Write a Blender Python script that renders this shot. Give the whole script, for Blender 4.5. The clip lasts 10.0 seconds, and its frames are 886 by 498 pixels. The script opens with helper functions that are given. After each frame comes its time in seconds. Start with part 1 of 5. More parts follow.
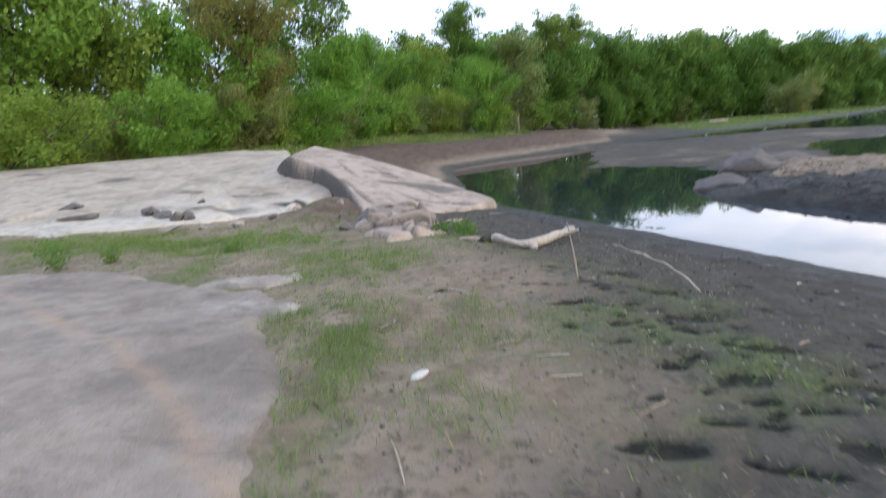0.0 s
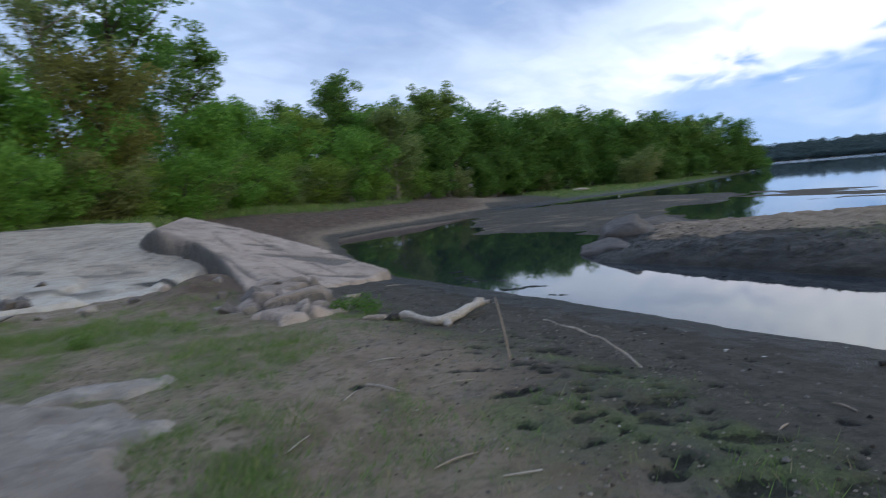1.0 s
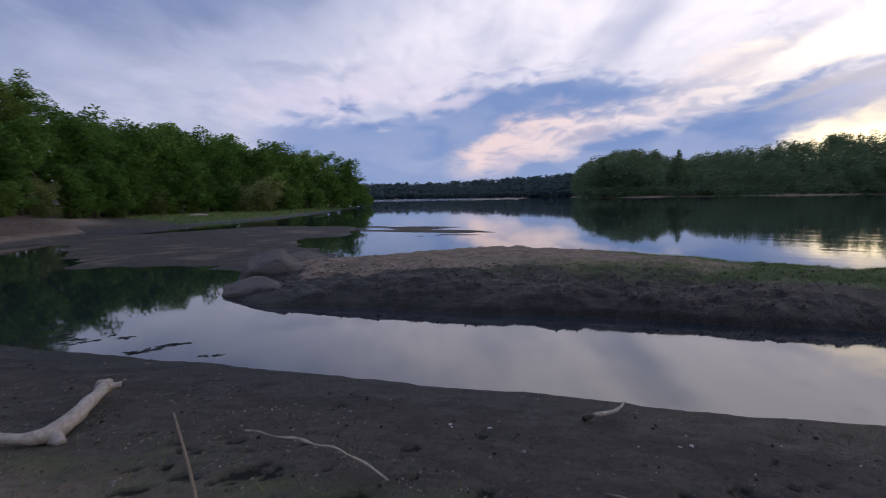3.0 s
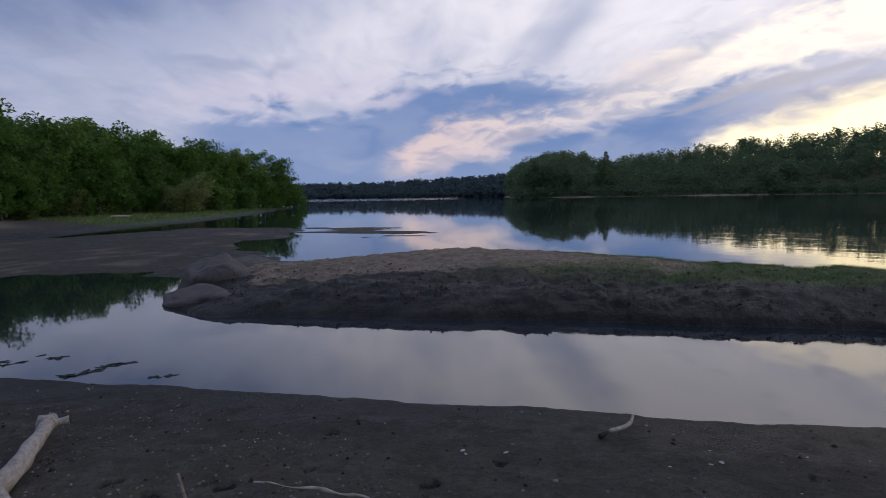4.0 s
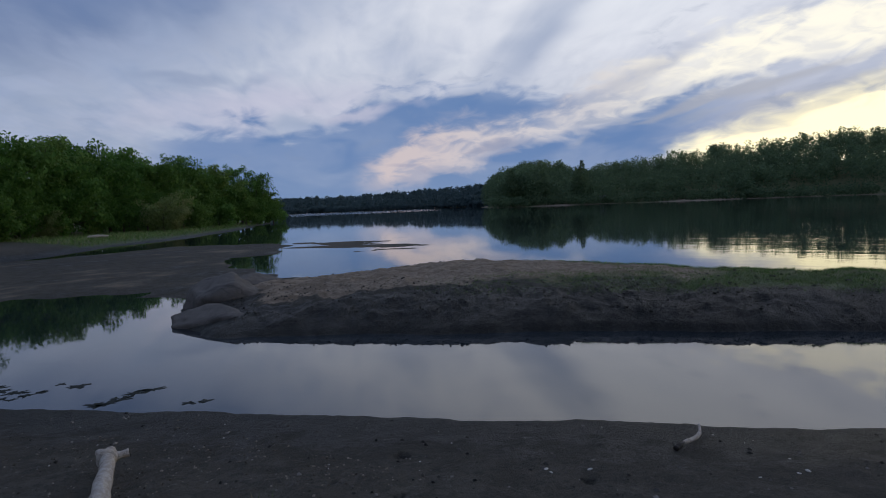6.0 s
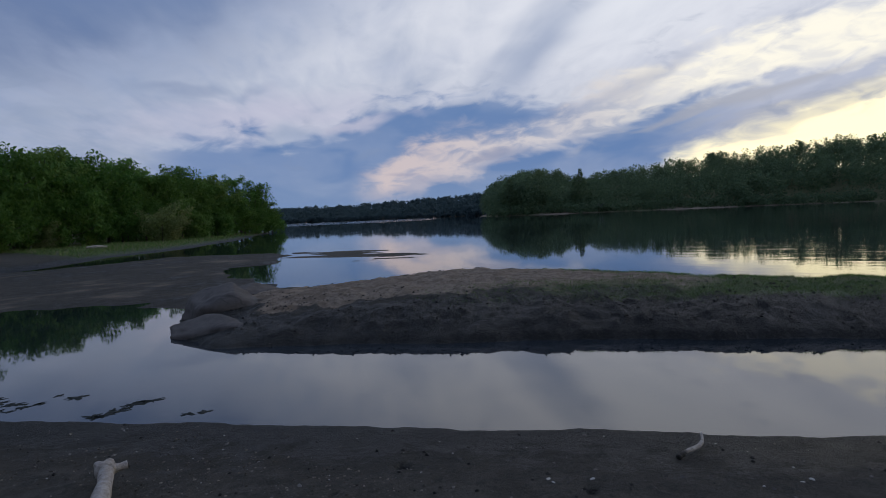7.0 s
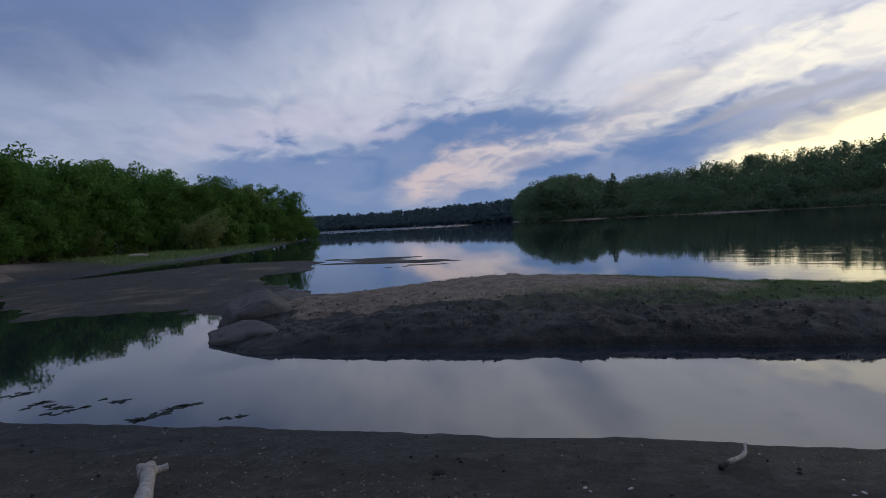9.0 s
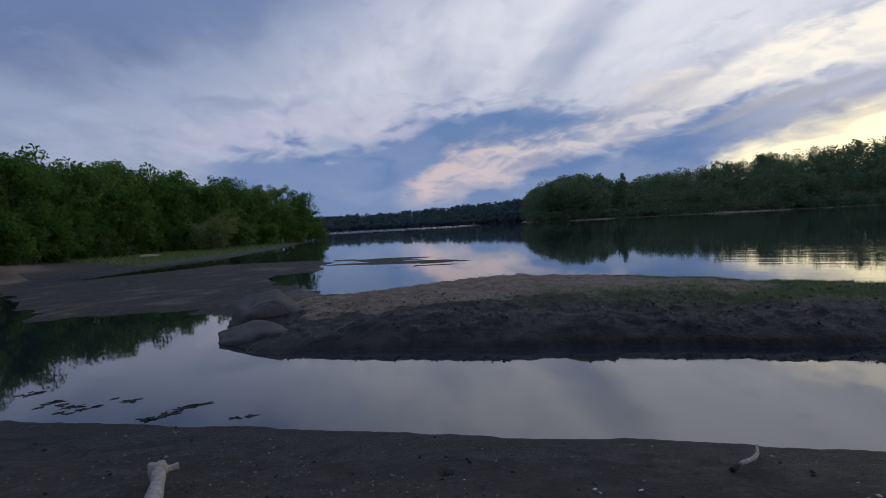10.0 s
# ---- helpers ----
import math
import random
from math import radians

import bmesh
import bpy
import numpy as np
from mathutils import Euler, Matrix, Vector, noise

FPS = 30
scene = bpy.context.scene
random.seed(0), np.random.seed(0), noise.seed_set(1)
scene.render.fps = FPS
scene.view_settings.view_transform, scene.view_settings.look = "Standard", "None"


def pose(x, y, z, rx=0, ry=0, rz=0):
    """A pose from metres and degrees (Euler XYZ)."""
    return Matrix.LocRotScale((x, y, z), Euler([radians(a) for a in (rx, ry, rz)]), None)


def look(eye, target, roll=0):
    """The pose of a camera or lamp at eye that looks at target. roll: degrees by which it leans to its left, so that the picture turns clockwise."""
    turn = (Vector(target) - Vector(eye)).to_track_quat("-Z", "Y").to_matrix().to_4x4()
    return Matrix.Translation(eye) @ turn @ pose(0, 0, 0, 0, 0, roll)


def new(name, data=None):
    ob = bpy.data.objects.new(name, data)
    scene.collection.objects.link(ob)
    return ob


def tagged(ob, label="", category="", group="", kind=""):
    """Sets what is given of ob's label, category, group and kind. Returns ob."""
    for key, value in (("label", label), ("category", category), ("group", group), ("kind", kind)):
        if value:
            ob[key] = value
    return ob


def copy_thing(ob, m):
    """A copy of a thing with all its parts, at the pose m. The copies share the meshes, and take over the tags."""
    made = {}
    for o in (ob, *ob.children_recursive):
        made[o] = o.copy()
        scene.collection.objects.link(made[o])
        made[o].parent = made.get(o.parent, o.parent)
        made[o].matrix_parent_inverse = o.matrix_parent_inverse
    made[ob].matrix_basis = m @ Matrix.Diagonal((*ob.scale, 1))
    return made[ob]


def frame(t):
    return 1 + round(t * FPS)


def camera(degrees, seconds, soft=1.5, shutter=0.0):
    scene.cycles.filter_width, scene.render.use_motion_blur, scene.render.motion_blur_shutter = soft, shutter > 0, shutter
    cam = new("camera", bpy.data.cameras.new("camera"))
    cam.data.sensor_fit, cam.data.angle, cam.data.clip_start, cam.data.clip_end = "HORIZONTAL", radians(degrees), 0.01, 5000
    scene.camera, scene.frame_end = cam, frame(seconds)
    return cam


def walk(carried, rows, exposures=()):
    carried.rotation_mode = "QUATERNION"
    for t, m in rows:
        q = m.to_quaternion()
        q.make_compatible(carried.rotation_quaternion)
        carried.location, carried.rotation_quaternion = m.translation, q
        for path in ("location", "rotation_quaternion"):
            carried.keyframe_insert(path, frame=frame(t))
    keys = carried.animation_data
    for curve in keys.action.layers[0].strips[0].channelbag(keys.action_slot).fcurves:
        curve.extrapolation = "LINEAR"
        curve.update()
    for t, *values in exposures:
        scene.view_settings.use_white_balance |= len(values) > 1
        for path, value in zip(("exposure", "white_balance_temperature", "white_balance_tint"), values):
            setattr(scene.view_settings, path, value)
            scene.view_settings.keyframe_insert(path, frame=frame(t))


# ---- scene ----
cam = camera(75.8, 10.0, soft=0.85, shutter=0.55)
PATH = [
    (0, (0.338, 0.393, 1.746), (0.087, 2.334, 1.336), -4.8),
    (0.5, (0.11, 0.684, 1.772), (0.009, 2.67, 1.551), -3.8),
    (1, (0.035, 1.028, 1.751), (0.22, 3.008, 1.539), -5.0),
    (1.2, (0.03, 1.190, 1.77), (0.346, 3.156, 1.577), -4.6),
    (1.5, (0.013, 1.435, 1.774), (0.614, 3.33, 1.553), -3.4),
    (2, (-0.045, 1.785, 1.833), (1.029, 3.446, 1.537), -2.5),
    (2.5, (-0.022, 2.133, 1.825), (1.216, 3.687, 1.591), -2.5),
    (3, (-0.02, 2.509, 1.865), (1.339, 3.965, 1.679), -0.9),
    (4.5, (-0.175, 3.397, 1.89), (1.374, 4.646, 1.692), -1.5),
    (5, (-0.306, 3.561, 1.895), (1.252, 4.8, 1.705), -1.6),
    (5.5, (-0.42, 3.67, 1.918), (1.141, 4.906, 1.737), -1.8),
    (6, (-0.435, 3.702, 1.928), (1.133, 4.934, 1.776), -2.2),
    (7.5, (-0.442, 3.713, 1.926), (1.128, 4.947, 1.816), -2.5),
    (8, (-0.448, 3.716, 1.925), (1.098, 4.981, 1.827), -2.8),
    (8.5, (-0.436, 3.726, 1.915), (1.087, 5.019, 1.821), -3.0),
    (9, (-0.437, 3.725, 1.92), (1.067, 5.039, 1.827), -3.0),
    (9.5, (-0.432, 3.721, 1.921), (1.06, 5.05, 1.829), -3.1),
    (10, (-0.433, 3.729, 1.918), (1.051, 5.066, 1.828), -3.1),
]
walk(cam, [(t, look(eye, target, roll)) for t, eye, target, roll in PATH], exposures=[(0, 2.3, 7800, 2), (0.5, 1.55, 7150, -2), (1, 1.2, 6850, -2), (1.5, 0.97, 6800, 3), (2.5, 0.66, 6850, 12), (3.0, 0.42, 6950, 13), (4.5, 0.19, 6700, 8), (6, 0.03, 6480, 3), (10, -0.03, 6480, 6)])

# ---- light ----
def light_setup():
    world = bpy.data.worlds.new("dusk_sky")
    scene.world = world
    world.use_nodes = True
    nt = world.node_tree
    nt.nodes.clear()
    N, L = nt.nodes.new, nt.links.new

    def sock(node, key, value):
        if isinstance(value, (int, float, tuple)):
            node.inputs[key].default_value = value
        else:
            L(value, node.inputs[key])

    def mth(op, a, b=None, c=None):
        n = N("ShaderNodeMath")
        n.operation = op
        sock(n, 0, a)
        if b is not None:
            sock(n, 1, b)
        if c is not None:
            sock(n, 2, c)
        return n.outputs[0]

    def mixc(fac, a, b):
        n = N("ShaderNodeMix")
        n.data_type = "RGBA"
        sock(n, 0, fac)
        sock(n, 6, a)
        sock(n, 7, b)
        return n.outputs[2]

    def smooth(v, lo, hi):
        n = N("ShaderNodeMapRange")
        n.interpolation_type = "SMOOTHSTEP"
        sock(n, 0, v)
        n.inputs[1].default_value, n.inputs[2].default_value = lo, hi
        return n.outputs[0]

    co = N("ShaderNodeTexCoord").outputs["Generated"]
    sep = N("ShaderNodeSeparateXYZ")
    L(co, sep.inputs[0])
    X, Y, Z = sep.outputs
    az = mth("MULTIPLY", mth("ARCTAN2", X, Y), 180 / math.pi)
    el = mth("MULTIPLY", mth("ARCSINE", Z), 180 / math.pi)
    el = mth("ABSOLUTE", el)
    # cloud layer seen in perspective: direction divided by height
    den = mth("ADD", mth("ABSOLUTE", Z), 0.12)
    px, py = mth("DIVIDE", X, den), mth("DIVIDE", Y, den)
    # streaks run along one wind direction
    ca, sa = math.cos(radians(STREAK)), math.sin(radians(STREAK))
    u = mth("ADD", mth("MULTIPLY", px, ca), mth("MULTIPLY", py, sa))
    v = mth("SUBTRACT", mth("MULTIPLY", py, ca), mth("MULTIPLY", px, sa))

    def noise_at(su, sv, scale, detail, off):
        cmb = N("ShaderNodeCombineXYZ")
        L(mth("MULTIPLY", u, su), cmb.inputs[0])
        L(mth("MULTIPLY", v, sv), cmb.inputs[1])
        cmb.inputs[2].default_value = off
        n = N("ShaderNodeTexNoise")
        n.inputs["Scale"].default_value, n.inputs["Detail"].default_value = scale, detail
        n.inputs["Distortion"].default_value = 0.6
        L(cmb.outputs[0], n.inputs["Vector"])
        return n.outputs["Fac"]

    n1 = noise_at(0.6, 1.6, 1.1, 5.0, 3.7)
    n2 = noise_at(0.5, 1.4, 2.6, 6.0, 8.1)
    w1, w2 = noise_at(0.7, 1.2, 1.0, 2.5, 5.2), noise_at(0.6, 1.3, 1.6, 3.5, 9.4)
    n4 = noise_at(0.7, 1.3, 4.2, 3.5, 2.2)
    waz = mth("ADD", az, mth("MULTIPLY", mth("SUBTRACT", w1, 0.5), 12.0))
    wel = mth("ADD", el, mth("MULTIPLY", mth("SUBTRACT", w2, 0.5), 5.5))

    ragged = mth("ADD", mth("MULTIPLY", mth("SUBTRACT", n2, 0.5), 1.15), mth("MULTIPLY", mth("SUBTRACT", n4, 0.5), 0.75))
    # a finer warp that frays the edges of the long bands
    def wisps(scale, detail, off):
        cmb = N("ShaderNodeCombineXYZ")
        L(mth("MULTIPLY", mth("ADD", az, mth("MULTIPLY", el, 1.0)), 0.085), cmb.inputs[0])
        L(mth("SUBTRACT", mth("MULTIPLY", el, 0.21), mth("MULTIPLY", az, 0.042)), cmb.inputs[1])
        cmb.inputs[2].default_value = off
        n = N("ShaderNodeTexNoise")
        n.inputs["Scale"].default_value, n.inputs["Detail"].default_value = scale, detail
        n.inputs["Distortion"].default_value = 0.5
        L(cmb.outputs[0], n.inputs["Vector"])
        return n.outputs["Fac"]

    c1, c2 = wisps(1.3, 3.0, 4.4), wisps(3.6, 4.0, 7.7)
    frayed = mth("ADD", el, mth("ADD", mth("MULTIPLY", mth("SUBTRACT", c1, 0.5), 4.5), mth("MULTIPLY", mth("SUBTRACT", c2, 0.5), 4.0)))

    def edge(points):
        """The height of a cloud's edge along the azimuth, straight from point to point."""
        total = None
        for (a0, e0), (a1, e1) in zip(points, points[1:]):
            n = N("ShaderNodeMapRange")
            sock(n, 0, az)
            for k, val in zip((1, 2, 3, 4), (a0, a1, 0.0, e1 - e0)):
                n.inputs[k].default_value = val
            total = n.outputs[0] if total is None else mth("ADD", total, n.outputs[0])
        return mth("ADD", total, points[0][1])

    def band(low, high, soft_low, soft_high):
        """A long cloud between a lower and an upper edge."""
        up = smooth(mth("SUBTRACT", frayed, edge(low)), -soft_low, soft_low)
        down = smooth(mth("SUBTRACT", frayed, edge(high)), -soft_high, soft_high)
        return mth("MULTIPLY", up, mth("SUBTRACT", 1.0, down))

    def along(a0, a1):
        return smooth(az, a0, a1)

    def bank(a0, e0, ra, re, tilt, soft=0.5):
        """A soft ellipse of cloud round an azimuth and a height, both in degrees."""
        c, s = math.cos(radians(tilt)), math.sin(radians(tilt))
        da, de = mth("SUBTRACT", waz, a0), mth("SUBTRACT", wel, e0)
        p = mth("DIVIDE", mth("ADD", mth("MULTIPLY", da, c), mth("MULTIPLY", de, s)), ra)
        q = mth("DIVIDE", mth("SUBTRACT", mth("MULTIPLY", de, c), mth("MULTIPLY", da, s)), re)
        r = mth("ADD", mth("SQRT", mth("ADD", mth("MULTIPLY", p, p), mth("MULTIPLY", q, q))), ragged)
        return mth("SUBTRACT", 1.0, smooth(r, 1.0 - soft, 1.0 + soft))

    sky = N("ShaderNodeTexSky")
    sky.sky_type = "NISHITA"
    sky.sun_disc = False
    sky.sun_elevation, sky.sun_rotation = radians(3.5), radians(SUN_AZ)
    thin = N("ShaderNodeVectorMath")
    thin.operation = "SCALE"
    L(sky.outputs[0], thin.inputs[0])
    thin.inputs["Scale"].default_value = 0.06
    # high thin overcast over the clear sky
    veil = mixc(smooth(el, 0, 40), (0.36, 0.42, 0.63, 1), (0.205, 0.30, 0.56, 1))
    veil = mixc(along(2, 36), (0.245, 0.315, 0.525, 1), veil)
    col = mixc(0.85, thin.outputs[0], veil)
    # mottled brightness of the overcast
    col = mixc(mth("MULTIPLY", smooth(c1, 0.38, 0.70), 0.34), col, (0.43, 0.47, 0.68, 1))
    col = mixc(mth("MULTIPLY", smooth(n2, 0.48, 0.80), 0.10), col, (0.23, 0.29, 0.49, 1))
    # warm glow round the set sun
    glow = bank(SUN_AZ + 4, 12, 60, 32, 10, 0.9)
    col = mixc(mth("MULTIPLY", glow, 0.55), col, (0.60, 0.60, 0.70, 1))

    def lay_banks(col, banks):
        for a0, e0, ra, re, tilt, soft, amount, rgb in banks:
            col = mixc(mth("MULTIPLY", bank(a0, e0, ra, re, tilt, soft), amount), col, (*rgb, 1))
        return col

    col = lay_banks(col, HIGH_BANKS)
    # the clear blue gap low over the lake, under the overcast
    gap = mth("MULTIPLY", band([(0, -4), (90, -4)], GAP_TOP, 1.0, 0.95), mth("MULTIPLY", along(23, 29), mth("SUBTRACT", 1.0, mth("MULTIPLY", along(70, 84), 0.75))))
    blue = mixc(smooth(el, 1.0, 6.5), (0.180, 0.262, 0.47, 1), (0.128, 0.216, 0.445, 1))
    col = mixc(mth("MULTIPLY", gap, mth("ADD", 0.78, mth("MULTIPLY", smooth(c1, 0.62, 0.36), 0.20))), col, blue)
    # the long lit streak that climbs across it
    streak = mth("MULTIPLY", band(STREAK_LOW, STREAK_TOP, 1.0, 1.3), along(42.5, 46.5))
    pink = mixc(along(46, 66), (0.64, 0.53, 0.56, 1), (0.66, 0.61, 0.66, 1))
    pink = mixc(along(64, 80), pink, (1.06, 0.97, 0.86, 1))
    col = mixc(mth("MULTIPLY", streak, mth("ADD", 0.50, mth("MULTIPLY", smooth(c2, 0.66, 0.40), 0.45))), col, pink)
    # yellow light along the far hills
    yellow = mth("MULTIPLY", band([(60, -4), (100, -4)], YELLOW_TOP, 1.0, 1.6), along(69, 78))
    col = mixc(mth("MULTIPLY", yellow, 0.95), col, (1.42, 1.22, 0.80, 1))
    col = lay_banks(col, LOW_BANKS)
    wisp = mth("MULTIPLY", smooth(c2, 0.52, 0.74), mth("MULTIPLY", smooth(n1, 0.40, 0.62), 0.30))
    col = mixc(wisp, col, (0.24, 0.29, 0.44, 1))
    bg = N("ShaderNodeBackground")
    L(col, bg.inputs[0])
    bg.inputs[1].default_value = 1.0
    out = N("ShaderNodeOutputWorld")
    L(bg.outputs[0], out.inputs[0])

    sun = bpy.data.lights.new("sun", "SUN")
    sun.energy, sun.angle, sun.color = 1.0, radians(0.6), (1.0, 0.84, 0.66)
    lamp = new("sun", sun)
    a = radians(SUN_AZ)
    e = radians(1.5)
    lamp.matrix_world = look((0, 0, 60), (-60 * math.sin(a) * math.cos(e), -60 * math.cos(a) * math.cos(e), 60 - 60 * math.sin(e)))


SUN_AZ, STREAK = 82.0, 46.0
# edges of the long clouds: azimuth and height in degrees
GAP_TOP = [(22, 6.8), (28.5, 7.7), (32, 8.2), (37, 7.7), (42, 8.5), (44.5, 9.9), (48, 10.7), (57, 11.7), (62, 10.6), (66, 9.6), (75, 9.4), (84, 10.2), (95, 10.5)]
STREAK_LOW = [(44, 2.2), (50, 2.6), (55, 3.4), (58, 4.8), (64, 6.3), (70, 7.9), (75, 9.2), (83, 10.2), (95, 11.4)]
STREAK_TOP = [(43, 3.4), (45.5, 4.6), (48, 6.0), (52, 7.3), (58.8, 7.6), (62, 8.8), (66, 10.6), (70, 12.0), (75, 13.4), (83, 14.6), (95, 15.6)]
YELLOW_TOP = [(68, 1.2), (74.5, 3.9), (79, 5.2), (83, 6.4), (90, 8.4), (100, 9.4)]
# azimuth, height, half width, half height, tilt (degrees), softness, amount, colour
HIGH_BANKS = [
    (80, 24, 31, 11, 8, 0.9, 0.88, (0.86, 0.84, 0.93)),
    (12, 19.5, 22, 6.0, 8, 0.7, 0.95, (0.135, 0.19, 0.365)),
    (24, 24, 26, 5, 4, 0.8, 0.6, (0.17, 0.24, 0.44)),
    (36, 10.0, 11, 1.7, 5, 0.9, 0.6, (0.56, 0.53, 0.69)),
    (60, 14.6, 6, 1.4, 28, 0.9, 0.42, (0.25, 0.31, 0.50)),
    (63, 16.6, 5.0, 1.7, 22, 1.0, 0.34, (0.24, 0.30, 0.48)),
    (73, 18.0, 6, 2.6, 12, 0.9, 0.5, (0.78, 0.78, 0.88)),
    (64, 18.5, 5, 1.6, 34, 0.9, 0.35, (0.28, 0.34, 0.52)),
]
LOW_BANKS = [
    (45.4, 8.9, 3.4, 0.65, 10, 0.6, 0.85, (0.50, 0.49, 0.64)),
    (57.0, 5.9, 2.6, 0.45, 14, 0.6, 0.6, (0.30, 0.31, 0.45)),
    (48.5, 4.2, 2.2, 0.45, -6, 0.7, 0.45, (0.33, 0.32, 0.46)),
    (28.0, 12.2, 4.0, 0.5, 6, 0.7, 0.5, (0.25, 0.30, 0.47)),
    (35.8, 12.4, 1.8, 0.5, 10, 0.8, 0.3, (0.24, 0.29, 0.47)),
    (80, 8.9, 8, 0.7, 12, 0.8, 0.6, (0.42, 0.41, 0.47)),
    (86, 7.7, 9, 0.6, 10, 0.7, 0.45, (0.40, 0.40, 0.46)),
    (72, 11.0, 6, 0.7, 22, 0.8, 0.5, (0.38, 0.40, 0.54)),
    (52, 8.3, 12, 0.8, 4, 0.8, 0.5, (0.16, 0.24, 0.46)),
]
light_setup()


# ---- materials ----
class Mat:
    """A small helper to wire up one procedural material."""

    def __init__(self, name, rough=0.8, spec=0.3):
        self.m = bpy.data.materials.new(name)
        self.m.use_nodes = True
        self.nt = self.m.node_tree
        self.bsdf = self.nt.nodes["Principled BSDF"]
        self.bsdf.inputs["Roughness"].default_value = rough
        self.bsdf.inputs["Specular IOR Level"].default_value = spec
        self.pos = self.nt.nodes.new("ShaderNodeTexCoord").outputs["Object"]

    def link(self, value, target):
        if isinstance(value, (int, float, tuple)):
            target.default_value = value
        else:
            self.nt.links.new(value, target)

    def noise(self, scale, detail=4.0, rough=0.55, stretch=(1, 1, 1), where=None):
        mp = self.nt.nodes.new("ShaderNodeMapping")
        mp.inputs["Scale"].default_value = stretch
        self.link(where or self.pos, mp.inputs[0])
        n = self.nt.nodes.new("ShaderNodeTexNoise")
        n.inputs["Scale"].default_value, n.inputs["Detail"].default_value = scale, detail
        n.inputs["Roughness"].default_value = rough
        self.link(mp.outputs[0], n.inputs["Vector"])
        return n.outputs["Fac"]

    def ramp(self, v, lo, hi, a=0.0, b=1.0):
        n = self.nt.nodes.new("ShaderNodeMapRange")
        n.interpolation_type = "SMOOTHSTEP"
        self.link(v, n.inputs[0])
        for k, x in zip((1, 2, 3, 4), (lo, hi, a, b)):
            n.inputs[k].default_value = x
        return n.outputs[0]

    def mix(self, fac, a, b, blend="MIX"):
        n = self.nt.nodes.new("ShaderNodeMix")
        n.data_type, n.blend_type = "RGBA", blend
        self.link(fac, n.inputs[0])
        self.link(a if not isinstance(a, tuple) else (*a, 1), n.inputs[6])
        self.link(b if not isinstance(b, tuple) else (*b, 1), n.inputs[7])
        return n.outputs[2]

    def math(self, op, a, b):
        n = self.nt.nodes.new("ShaderNodeMath")
        n.operation = op
        self.link(a, n.inputs[0])
        self.link(b, n.inputs[1])
        return n.outputs[0]

    def attr(self, name):
        n = self.nt.nodes.new("ShaderNodeAttribute")
        n.attribute_name = name
        return n.outputs["Fac"]

    def random(self):
        return self.nt.nodes.new("ShaderNodeObjectInfo").outputs["Random"]

    def island(self):
        return self.nt.nodes.new("ShaderNodeNewGeometry").outputs["Random Per Island"]

    def colour(self, c):
        self.link(c if not isinstance(c, tuple) else (*c, 1), self.bsdf.inputs["Base Color"])
        return self

    def rough(self, v):
        self.link(v, self.bsdf.inputs["Roughness"])
        return self

    def bump(self, height, strength=0.5, distance=0.02):
        n = self.nt.nodes.new("ShaderNodeBump")
        n.inputs["Strength"].default_value, n.inputs["Distance"].default_value = strength, distance
        self.link(height, n.inputs["Height"])
        self.nt.links.new(n.outputs[0], self.bsdf.inputs["Normal"])
        return self


